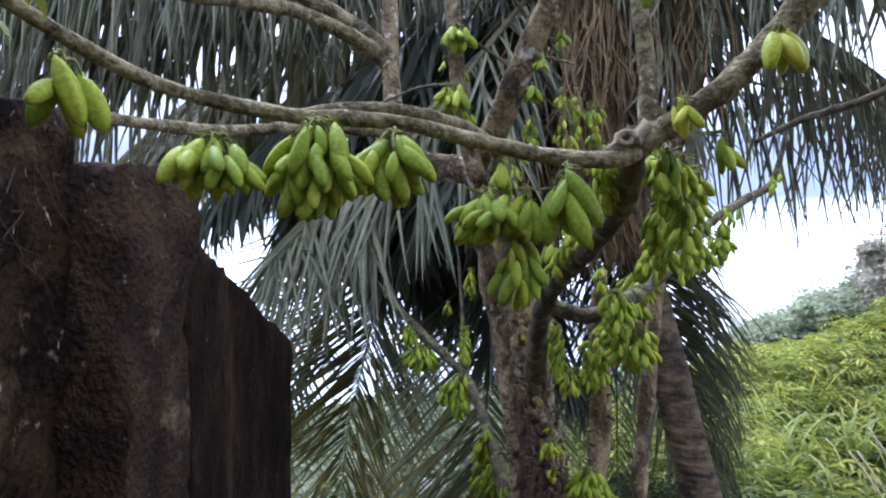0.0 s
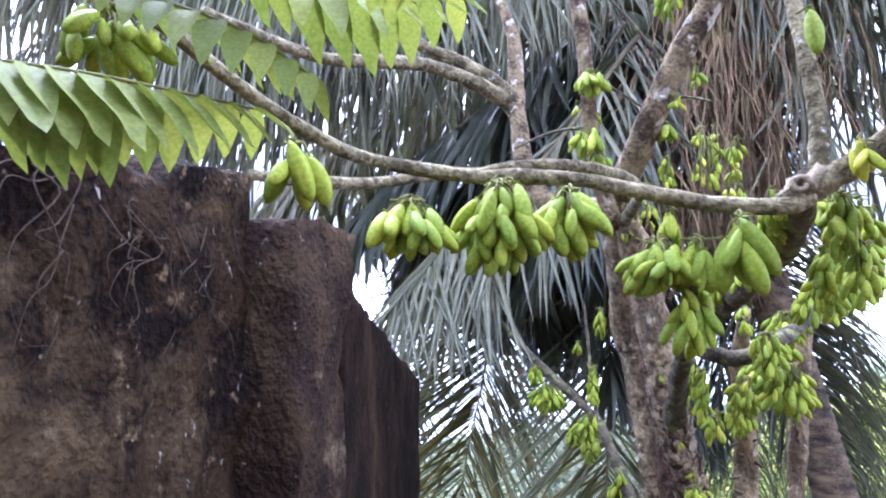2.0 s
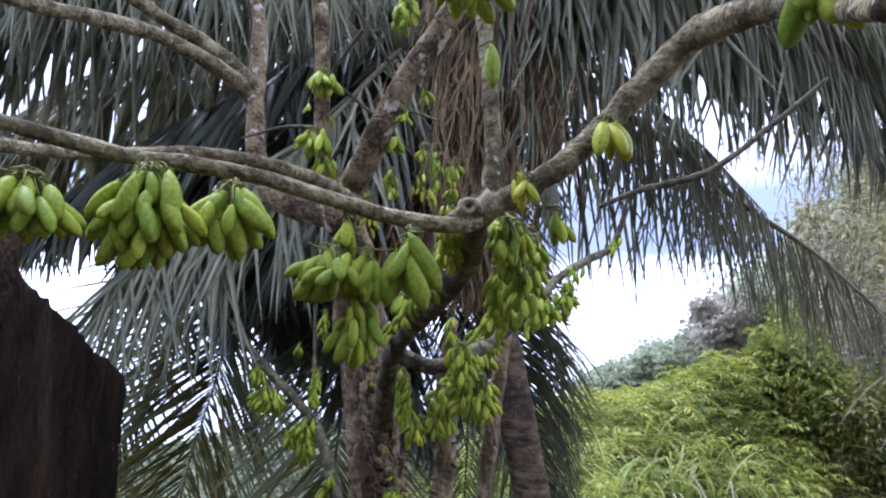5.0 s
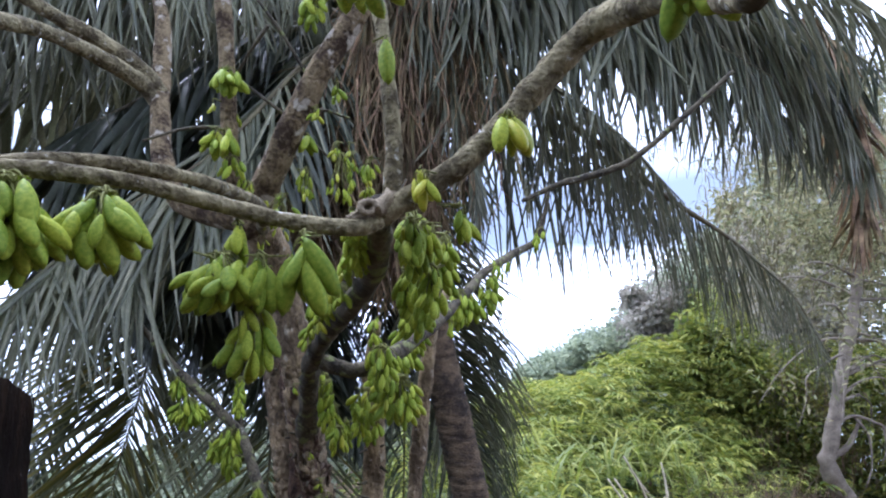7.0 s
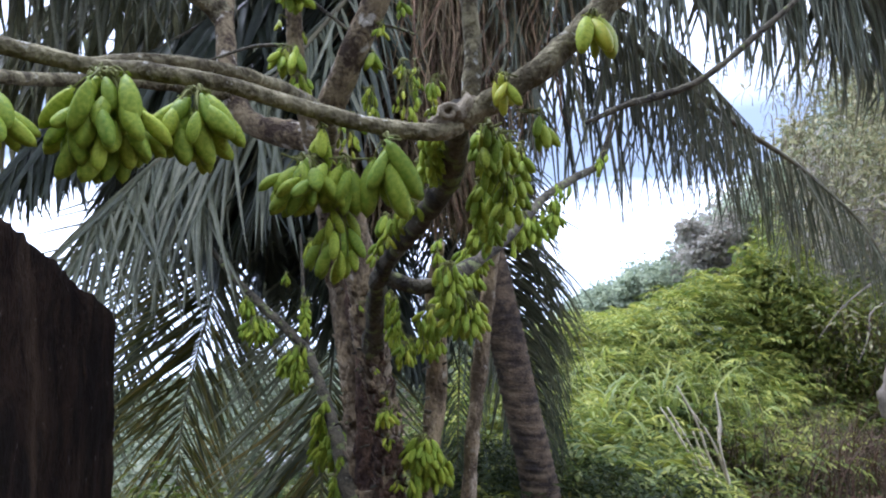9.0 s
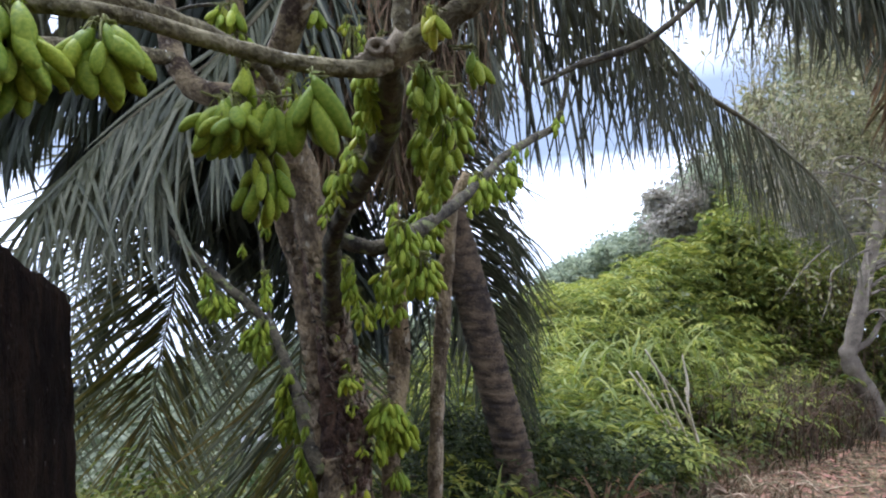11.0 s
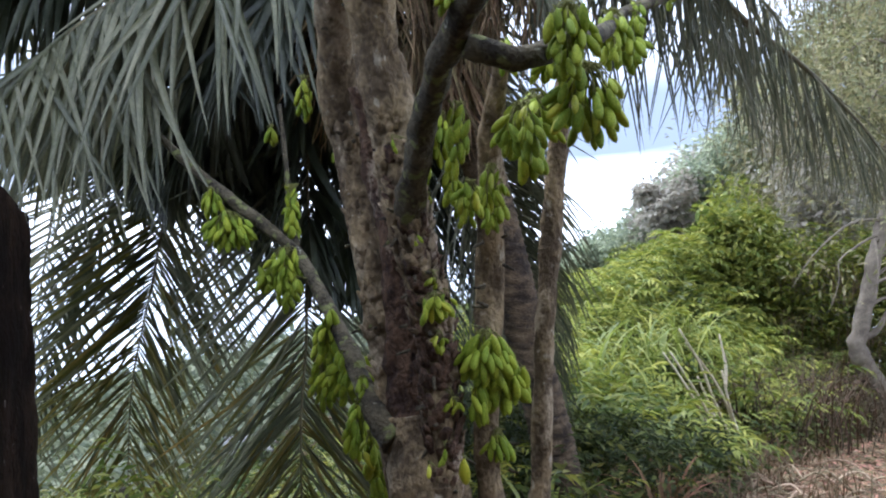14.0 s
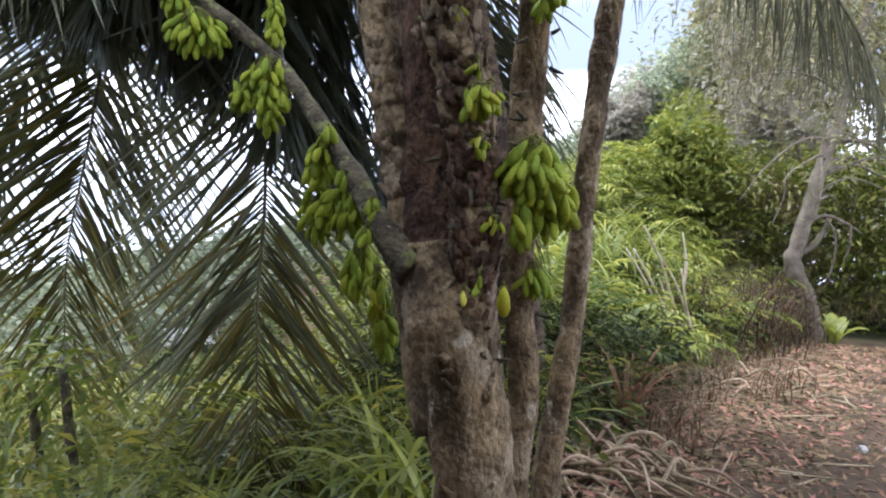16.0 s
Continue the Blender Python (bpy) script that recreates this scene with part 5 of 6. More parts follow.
def leaf_cloud(centres, sizes, radii, per, flat=0.5, slim=0.4, seed=0):
    """Many small folded leaves round the given centres: (verts, faces)."""
    g = np.random.default_rng(seed)
    c = np.repeat(np.asarray(centres, float), per, 0)
    s = np.repeat(np.asarray(sizes, float), per) * g.uniform(0.6, 1.3, len(c))
    rad = np.repeat(np.asarray(radii, float), per)
    d = g.normal(size=(len(c), 3))
    d /= np.linalg.norm(d, axis=1)[:, None]
    pos = c + d * (rad * g.uniform(0.35, 1.0, len(c)) ** 0.5)[:, None] * np.array([1, 1, 0.8])
    ax = d + g.normal(size=d.shape) * 0.8
    ax[:, 2] = ax[:, 2] * flat - 0.25
    ax /= np.linalg.norm(ax, axis=1)[:, None]
    up = np.array([0, 0, 1.0]) + g.normal(size=d.shape) * 0.55
    sd = np.cross(ax, up)
    sd /= np.linalg.norm(sd, axis=1)[:, None]
    nrm = np.cross(sd, ax)
    S = s[:, None]
    v = np.stack([pos, pos + ax * S * 0.45 + sd * S * slim * 0.5 + nrm * S * 0.05, pos + ax * S - nrm * S * 0.12, pos + ax * S * 0.45 - sd * S * slim * 0.5 + nrm * S * 0.05], 1).reshape(-1, 3)
    k = np.arange(len(c))[:, None] * 4
    f = np.concatenate([k + np.array([[0, 1, 2]]), k + np.array([[0, 2, 3]])])
    return v.tolist(), f.tolist()


def blades(roots, length, width, lean, seed=0, n=4, fan=1.0):
    """Arching grass blades: (verts, faces)."""
    g = np.random.default_rng(seed)
    roots = np.asarray(roots, float)
    N = len(roots)
    az = g.uniform(0, 2 * np.pi, N)
    L = length * g.uniform(0.6, 1.25, N)
    le = lean * g.uniform(0.5, 1.4, N)
    out = np.stack([np.cos(az), np.sin(az), np.zeros(N)], 1)
    sd = np.stack([-np.sin(az), np.cos(az), np.zeros(N)], 1)
    p, vs = roots.copy(), []
    for k in range(n + 1):
        t = k / n
        w = width * (1 - t ** 2) * 0.5 + 0.0005
        vs += [p - sd * w, p + sd * w]
        e = np.pi / 2 - le * t * 1.6 - 0.1
        p = p + (out * np.cos(e)[:, None] + np.array([0, 0, 1.0]) * np.sin(e)[:, None]) * (L / n)[:, None]
    V = np.stack(vs, 1).reshape(-1, 3)
    base = np.arange(N)[:, None] * (2 * (n + 1))
    f = np.concatenate([base + np.array([[2 * k, 2 * k + 1, 2 * k + 3, 2 * k + 2]]) for k in range(n)])
    return V.tolist(), f.tolist()


def sprays(roots, length, leaf, pairs=8, rise=0.9, droop=1.5, slim=0.34, seed=0):
    """Feathered sprays: an arching axis with pairs of pointed leaves: (verts, faces)."""
    g = np.random.default_rng(seed)
    roots = np.asarray(roots, float)
    N = len(roots)
    az = g.uniform(0, 2 * np.pi, N)
    L, leaf = length * g.uniform(0.6, 1.25, N), leaf * g.uniform(0.7, 1.2, N)
    out, sd = np.stack([np.cos(az), np.sin(az), np.zeros(N)], 1), np.stack([-np.sin(az), np.cos(az), np.zeros(N)], 1)
    up = np.array([0, 0, 1.0])
    start = rise * g.uniform(0.5, 1.2, N)
    p, quads = roots.copy(), []
    for k in range(pairs):
        t = (k + 1) / pairs
        e = start - droop * t * t
        fwd = out * np.cos(e)[:, None] + up * np.sin(e)[:, None]
        p = p + fwd * (L / pairs)[:, None]
        size = (leaf * (0.6 + 0.6 * np.sin(np.pi * t)))[:, None]
        for sg in (-1, 1):
            d = fwd * 0.6 + sd * sg * 0.8 - up * 0.25 + g.normal(size=(N, 3)) * 0.14
            d /= np.linalg.norm(d, axis=1)[:, None]
            across = np.cross(d, up + g.normal(size=(N, 3)) * 0.25)
            across /= np.linalg.norm(across, axis=1)[:, None]
            nrm = np.cross(across, d)
            quads.append(np.stack([p, p + d * size * 0.42 + across * size * slim * 0.5 + nrm * size * 0.06, p + d * size - nrm * size * 0.12, p + d * size * 0.42 - across * size * slim * 0.5 + nrm * size * 0.06], 1))
    V = np.concatenate(quads).reshape(-1, 3)
    k = np.arange(len(V) // 4)[:, None] * 4
    return V.tolist(), np.concatenate([k + np.array([[0, 1, 2]]), k + np.array([[0, 2, 3]])]).tolist()


def from_bank(a, w):
    return 2.0 + 0.75 * a - 0.66 * w, 5.4 + 0.66 * a + 0.75 * w


def clearing(a, w):
    """The open spot at the foot of the bank where the dry stalks stand."""
    return (np.abs(a - 5.6) < 1.5) & (w < 1.7)


def brushland(a, w):
    """The strip by the path where only dead brush grows."""
    return (a > 7.4) & (a < 16) & (w < 1.5)


def stuff(name, vf, mat, label, category):
    return tagged(new(name, mesh_of(name, *vf, mat)), label, category, kind="stuff")


M_FANGRASS = material("pale_grass", (0.33, 0.36, 0.09), 0.45, (0.6, 9), (0.19, 0.23, 0.05), 0.6, 0, per_island=0.3, translucent=0.35)
M_BRUSH = material("dead_brush", (0.085, 0.057, 0.026), 0.85, (0.8, 12), (0.032, 0.021, 0.011), 0.6, 0, per_island=0.45, translucent=0.15)


def build_bank():
    g = np.random.default_rng(11)
    N = 2200
    a = g.uniform(0.0, 1, N) ** 0.75 * 24 - 0.6
    w = g.uniform(0, 1, N) ** 0.9 * (4 + 0.35 * a.clip(0)) + 0.1
    w = np.where(clearing(a, w), w + 1.7, w)
    w = np.where(brushland(a, w) & (g.uniform(size=len(a)) < 0.6), w + 1.6, w)
    x, y = from_bank(a, w)
    tall = 0.35 + 0.5 * smooth(0, 2.5, w) + 0.05 * a.clip(0) + 1.3 * smooth(1.5, 4.5, w) * smooth(4, 10, a)
    h = g.uniform(0.05, 0.8, N) * tall
    z = ground_z(x, y) + h
    dist = np.hypot(x, y - 0.5)
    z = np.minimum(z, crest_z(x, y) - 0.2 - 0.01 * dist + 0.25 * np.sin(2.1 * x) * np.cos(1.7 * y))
    size = 0.075 + 0.0085 * dist
    # random tone patches, biased dark for shade at the foot, pale for haze above
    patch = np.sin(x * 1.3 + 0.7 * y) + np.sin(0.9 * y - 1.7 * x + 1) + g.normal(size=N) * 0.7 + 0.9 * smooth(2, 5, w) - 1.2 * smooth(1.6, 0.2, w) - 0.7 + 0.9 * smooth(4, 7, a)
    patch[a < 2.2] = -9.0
    z[a < 1.6] -= 0.3
    for k, (name, mat, label, pick) in enumerate((("bank_bushes", M_BUSH, "dense green bushes covering the bank", np.abs(patch) <= 0.8),
                                                  ("pale_bushes", M_BUSH_PALE, "pale yellow-green bushes on the bank", patch > 0.8),
                                                  ("dark_bushes", M_BUSH_DARK, "darker bushes of the bank, shade at its foot put into their colour", patch < -0.8))):
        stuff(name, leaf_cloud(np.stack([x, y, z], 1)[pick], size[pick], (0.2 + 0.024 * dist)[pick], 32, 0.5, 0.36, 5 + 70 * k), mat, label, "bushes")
    N = 500
    a = g.uniform(0, 1, N) * 24 - 0.6
    w = g.uniform(0, 1, N) * (4 + 0.35 * a.clip(0)) - 0.1
    x, y = from_bank(a, w)
    dist = np.hypot(x, y - 0.5)
    z = ground_z(x, y) + g.uniform(0.05, 0.5, N)
    # the dark leaf tone carries the shade beneath the bushes
    stuff("undergrowth", leaf_cloud(np.stack([x, y, z], 1), 0.05 + 0.007 * dist, 0.2 + 0.02 * dist, 40, 0.5, 0.45, 6), M_BUSH_DARK, "undergrowth at the foot of the bank, shade put into its colour", "undergrowth")
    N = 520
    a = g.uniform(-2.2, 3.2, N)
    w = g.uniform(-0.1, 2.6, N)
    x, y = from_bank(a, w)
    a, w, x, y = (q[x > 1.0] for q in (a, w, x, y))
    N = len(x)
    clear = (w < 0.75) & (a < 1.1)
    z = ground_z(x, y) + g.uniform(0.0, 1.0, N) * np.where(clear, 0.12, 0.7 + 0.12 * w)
    stuff("shade_toned_undergrowth", leaf_cloud(np.stack([x, y, z], 1), np.full(N, 0.11), np.full(N, 0.3), 46, 0.5, 0.3, 16), M_BUSH_SHADE, "weeds round the palm's foot, shade put into their colour", "undergrowth")
    # long grass over the bank
    N = 130
    a = g.uniform(0, 1, N) ** 0.8 * 17 + 2.4
    w = g.uniform(0.1, 1, N) * (2.5 + 0.3 * a.clip(0))
    w = np.where(clearing(a, w), w + 1.7, w)
    w = np.where(brushland(a, w) & (g.uniform(size=len(a)) < 0.6), w + 1.6, w)
    x, y = from_bank(a, w)
    rep = np.repeat(np.stack([x, y, ground_z(x, y) + 0.1 + 0.03 * a], 1), 26, 0)
    rep[:, :2] += g.normal(size=(len(rep), 2)) * 0.12
    stuff("bank_grass", blades(rep, 0.9, 0.026, 1.4, 7, 6), M_GRASS, "tall arching grass on the bank", "grass")
    # feathered shrubs standing out of the mass
    N = 3000
    a = g.uniform(0, 1, N) ** 1.1 * 18 + 2.4
    w = g.uniform(0.0, 1, N) * (2.6 + 0.33 * a)
    w = np.where(clearing(a, w), w + 1.7, w)
    w = np.where(brushland(a, w) & (g.uniform(size=len(a)) < 0.6), w + 1.6, w)
    x, y = from_bank(a, w)
    dist = np.hypot(x, y - 0.5)
    z = ground_z(x, y) + g.uniform(0.3, 1.0, N) * (0.4 + 0.5 * smooth(0, 2.5, w) + 0.05 * a + 1.5 * smooth(1.5, 4.5, w) * smooth(4, 10, a))
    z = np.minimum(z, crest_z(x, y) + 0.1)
    P = np.stack([x, y, z], 1)
    # same bias for the shrubs: haze higher up put into paler leaves
    patch = np.sin(x * 0.9 + 0.5 * y) + np.sin(0.8 * y - 1.1 * x + 2) + g.normal(size=N) * 0.5 + 1.1 * smooth(2.0, 5.0, w) - 0.6 * smooth(5.5, 9, a) * smooth(2.5, 0.6, w) + 0.5 * smooth(4, 7, a)
    for k, (name, mat, label, pick) in enumerate((("feathery_shrubs", M_BUSH_PALE, "bright feathery shrubs on the bank", patch > 0.1), ("green_shrubs", M_BUSH, "mid-green feathery shrubs on the bank", (patch <= 0.1) & (patch > -1.2)), ("dark_shrubs", M_BUSH_DARK, "dark green feathery shrubs on the bank", patch <= -1.2))):
        stuff(name, sprays(P[pick], 0.45 + 0.03 * dist[pick], 0.07 + 0.0105 * dist[pick], 10, 1.1, 1.7, 0.25, 81 + k), mat, label, "bushes")
    # tall leafy canes that stand up out of the mass and bow over at the top
    N = 900
    a = g.uniform(0, 1, N) ** 1.1 * 15 + 2.6
    w = g.uniform(0.0, 1, N) ** 0.8 * (2.2 + 0.28 * a)
    w = np.where(clearing(a, w), w + 1.7, w)
    w = np.where(brushland(a, w) & (g.uniform(size=len(a)) < 0.6), w + 1.6, w)
    x, y = from_bank(a, w)
    z = ground_z(x, y) + g.uniform(0.0, 0.9, N) * (0.3 + 0.5 * smooth(0, 2.5, w) + 1.0 * smooth(1.5, 4.5, w) * smooth(4, 10, a))
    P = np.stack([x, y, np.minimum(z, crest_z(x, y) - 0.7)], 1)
    half = g.uniform(size=N) < 0.5 + 0.3 * smooth(1, 4, w)
    stuff("leafy_canes", sprays(P[half], 1.5, 0.24, 13, 1.45, 1.5, 0.17, 181), M_BUSH_PALE, "tall pale canes with narrow drooping leaves", "bushes")
    stuff("dark_canes", sprays(P[~half], 1.4, 0.24, 13, 1.45, 1.6, 0.17, 182), M_BUSH, "tall green canes with narrow drooping leaves", "bushes")
    # feathery grass bowing over in arcs
    N = 34
    a = g.uniform(0, 1, N) * 8 + 3.4
    w = g.uniform(0.1, 1, N) * (1.8 + 0.25 * a)
    w = np.where(clearing(a, w), w + 1.7, w)
    w = np.where(brushland(a, w) & (g.uniform(size=len(a)) < 0.6), w + 1.6, w)
    x, y = from_bank(a, w)
    rep = np.repeat(np.stack([x, y, ground_z(x, y) + 0.5 + 0.5 * smooth(0, 2.5, w) + 0.05 * a], 1), 7, 0)
    rep[:, :2] += g.normal(size=(len(rep), 2)) * 0.1
    stuff("fan_grass", blades(rep, 1.5, 0.04, 1.75, 84, 8), M_FANGRASS, "long pale grass bowing over in arcs", "grass")
    # dead brown brush by the path
    N = 165
    a = g.uniform(6.8, 16, N)
    w = g.uniform(-0.9, 2.0, N)
    x, y = from_bank(a, w)
    rep = np.repeat(np.stack([x, y, ground_z(x, y)], 1), 16, 0)
    rep[:, :2] += g.normal(size=(len(rep), 2)) * 0.2
    rep[:, 2] += g.uniform(-0.5, 0.4, len(rep))
    stuff("dead_brush", blades(rep, 1.5, 0.02, 0.9, 85, 5), M_BRUSH, "dead brown brush beside the path", "dead plants")
    c = np.stack([x, y, ground_z(x, y) + g.uniform(0.1, 1.1, N)], 1)
    stuff("withered_leaves", leaf_cloud(c, np.full(N, 0.12), np.full(N, 0.5), 12, 0.5, 0.35, 86), M_BRUSH, "withered brown leaves clinging to the brush", "dead plants")
    # dark weeds growing up through the dead brush
    N = 170
    a = g.uniform(6.2, 15, N)
    w = g.uniform(-0.5, 1.8, N)
    x, y = from_bank(a, w)
    c = np.stack([x, y, ground_z(x, y) + g.uniform(0.0, 0.55, N)], 1)
    stuff("brush_weeds", leaf_cloud(c, np.full(N, 0.13), np.full(N, 0.42), 30, 0.5, 0.4, 87), M_BUSH_DARK, "dark weeds growing through the dead brush", "weeds")
    # dry stuff at the foot
    N = 150
    a = g.uniform(0, 1, N) * 16 + 0.2
    w = g.normal(size=N) * 0.5 + 0.2
    x, y = from_bank(a, w)
    rep = np.repeat(np.stack([x, y, ground_z(x, y)], 1), 20, 0)
    rep[:, :2] += g.normal(size=(len(rep), 2)) * 0.14
    stuff("dry_grass", blades(rep, 0.5, 0.012, 1.3, 8), M_DRYGRASS, "dry straw-coloured grass along the foot of the bank", "grass")


build_bank()


def low(x, y):
    """Where the ground is nearly bare, under the hanging frond."""
    return (np.abs(x - 0.1) < 0.4) & (y < 7.0)


def build_valley():
    """Greenery below the tree, towards the valley, and the far slope."""
    g = np.random.default_rng(21)
    N = 620
    x = g.uniform(-6.5, 2.4, N)
    y = g.uniform(0, 1, N) ** 1.3 * 12 + 4.6
    keep = bank_w(x, y) > -0.2
    x, y = x[keep], y[keep]
    dist = np.hypot(x, y)
    z = ground_z(x, y) + g.uniform(0.0, 1.0, len(x)) * np.where(low(x, y), 0.08, 0.7)
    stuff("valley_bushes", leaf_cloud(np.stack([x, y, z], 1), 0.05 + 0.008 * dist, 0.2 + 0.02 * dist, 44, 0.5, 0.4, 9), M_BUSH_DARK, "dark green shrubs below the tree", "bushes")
    N = 260
    x, y = g.uniform(-5.0, 1.2, N), g.uniform(4.4, 11, N)
    x, y = x[~low(x, y)], y[~low(x, y)]
    rep = np.repeat(np.stack([x, y, ground_z(x, y) + 0.05], 1), 22, 0)
    rep[:, :2] += g.normal(size=(len(rep), 2)) * 0.14
    stuff("valley_grass", blades(rep, 0.95, 0.04, 1.5, 10, 7), M_GRASS, "broad-bladed grass among the shrubs", "grass")
    N = 1500
    x, y = g.uniform(-5.5, 1.6, N), g.uniform(4.3, 11, N)
    P = np.stack([x, y, ground_z(x, y) + g.uniform(0.1, 0.75, N)], 1)[~low(x, y)]
    stuff("valley_ferns", sprays(P[:900], 0.65, 0.085, 13, 1.1, 1.9, 0.24, 91), M_VALLEY, "bright ferny shrubs below the tree", "ferns")
    stuff("valley_shrubs", sprays(P[900:], 0.6, 0.11, 9, 1.0, 1.6, 0.34, 92), M_VALLEY, "broad-leaved green shrubs below the tree", "bushes")
    # far wooded slope
    N = 1100
    x = g.uniform(-26, 10, N)
    y = g.uniform(16, 34, N)
    z = ground_z(x, y) - 0.6 + g.uniform(0, 1, N) * (0.9 + 0.11 * np.clip(x + 10, 0, 40))
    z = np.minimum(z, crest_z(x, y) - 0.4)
    stuff("far_wood", leaf_cloud(np.stack([x, y, z], 1), np.full(N, 0.38), np.full(N, 1.0), 40, 0.5, 0.5, 12), M_SLOPE, "green wood on the far slope, haze put into its leaf colour", "wood")


build_valley()


def far_tree(name, label, x, y, height, spread, mat, seed, trunk=0.16, leaf=0.34, per=30, clumps=120, lean=0.0, base=None):
    g = np.random.default_rng(seed)
    r = random.Random(seed)
    z0 = float(ground_z(x, y)) - 0.3 if base is None else base
    t = empty(name, label, "tree", at=(x, y, z0))
    top = Vector((lean, 0, height * 0.8))
    limb("trunk", t, [(0, 0, 0), (lean * 0.3 + 0.1, 0, height * 0.35), top], [trunk, trunk * 0.7, trunk * 0.25], M_PALEBARK, per=6, seg=8)
    centres = []
    for i in range(9):
        a, s = r.uniform(0, 6.28), r.uniform(0.35, 0.75)
        p0 = Vector((lean * s, 0, height * s * 0.85))
        p1 = p0 + Vector((math.cos(a) * spread * r.uniform(0.4, 0.9), math.sin(a) * spread * 0.7, height * r.uniform(0.08, 0.3)))
        limb("bough", t, [p0, p0.lerp(p1, 0.5) + Vector((0, 0, 0.1)), p1], [trunk * 0.4, trunk * 0.22, 0.015], M_PALEBARK, per=4, seg=6)
        for k in range(clumps // 9):
            q = p0.lerp(p1, r.uniform(0.4, 1.1))
            centres.append(q + Vector((r.gauss(0, spread * 0.16), r.gauss(0, spread * 0.16), r.gauss(0, height * 0.06))))
    child("crown", mesh_of("crown", *leaf_cloud([tuple(c) for c in centres], np.full(len(centres), leaf), np.full(len(centres), spread * 0.2), per, 0.6, 0.5, seed), mat), t)
    return t




def build_hedge():
    """Tangled growth behind the path, under the tall trees."""
    g = np.random.default_rng(51)
    N = 2600
    az, d = np.radians(g.uniform(34, 70, N)), g.uniform(22, 30, N)
    x, y = 0.25 + d * np.sin(az), 0.3 + d * np.cos(az)
    z = ground_z(x, y) + g.uniform(0, 1, N) ** 0.8 * 5.0
    pale = g.uniform(size=N) < 0.7
    for name, mat, label, pick, seed in (("path_thicket", M_BUSH, "tangled green thicket behind the path", ~pale, 52), ("pale_thicket", M_BUSH_PALE, "paler green growth in the thicket behind the path", pale, 54)):
        n = int(pick.sum())
        stuff(name, leaf_cloud(np.stack([x, y, z], 1)[pick], np.full(n, 0.26), np.full(n, 0.8), 34, 0.5, 0.3, seed), mat, label, "bushes")
    N = 130
    az, d = np.radians(g.uniform(37, 62, N)), g.uniform(21, 23, N)
    x, y = 0.25 + d * np.sin(az), 0.3 + d * np.cos(az)
    rep = np.repeat(np.stack([x, y, ground_z(x, y) + g.uniform(0.2, 4.0, N)], 1), 12, 0)
    rep[:, :2] += g.normal(size=(len(rep), 2)) * 0.3
    stuff("dry_vines", blades(rep, 1.1, 0.014, 1.9, 53), M_DRYGRASS, "dry hanging vines and thin dead twigs", "vines")


build_hedge()

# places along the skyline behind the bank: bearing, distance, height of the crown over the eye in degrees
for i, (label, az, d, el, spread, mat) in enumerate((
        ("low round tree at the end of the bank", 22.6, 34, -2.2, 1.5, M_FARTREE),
        ("small tree on the ridge, haze put into its leaf colour", 25.2, 33, -0.8, 1.1, M_FARTREE),
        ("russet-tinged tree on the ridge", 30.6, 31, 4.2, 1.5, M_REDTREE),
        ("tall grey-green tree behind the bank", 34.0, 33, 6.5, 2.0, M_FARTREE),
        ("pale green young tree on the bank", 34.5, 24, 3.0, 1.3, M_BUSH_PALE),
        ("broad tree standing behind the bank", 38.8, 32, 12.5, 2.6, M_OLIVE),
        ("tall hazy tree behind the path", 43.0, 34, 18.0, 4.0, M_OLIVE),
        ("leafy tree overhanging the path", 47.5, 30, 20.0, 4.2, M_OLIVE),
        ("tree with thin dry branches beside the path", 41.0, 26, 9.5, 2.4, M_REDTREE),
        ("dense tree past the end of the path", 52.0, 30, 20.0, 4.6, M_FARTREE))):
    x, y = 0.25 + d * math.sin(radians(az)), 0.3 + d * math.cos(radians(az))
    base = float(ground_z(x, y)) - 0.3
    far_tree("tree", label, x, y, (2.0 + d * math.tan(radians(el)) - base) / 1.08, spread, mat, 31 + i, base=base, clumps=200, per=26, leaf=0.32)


M_FINETWIG = material("fine_dry_twigs", (0.33, 0.30, 0.17), 0.85, (0.5, 6), (0.15, 0.13, 0.07), 0.6, 0, per_island=0.35)


def build_tangle():
    """Pale interlaced twigs and dry creepers hanging among the trees by the path."""
    g = np.random.default_rng(57)
    N = 420
    az, d, el = np.radians(g.uniform(35, 52, N)), g.uniform(20.5, 23.5, N), np.radians(g.uniform(1, 19, N))
    c = np.stack([0.25 + d * np.sin(az), 0.3 + d * np.cos(az), 2.0 + d * np.tan(el)], 1)
    rep = np.repeat(c, 9, 0) + g.normal(size=(N * 9, 3)) * 0.45
    stuff("dry_creepers", blades(rep, 1.3, 0.03, 2.1, 58, 6), M_FINETWIG, "pale tangled dry creepers among the trees", "vines")


build_tangle()


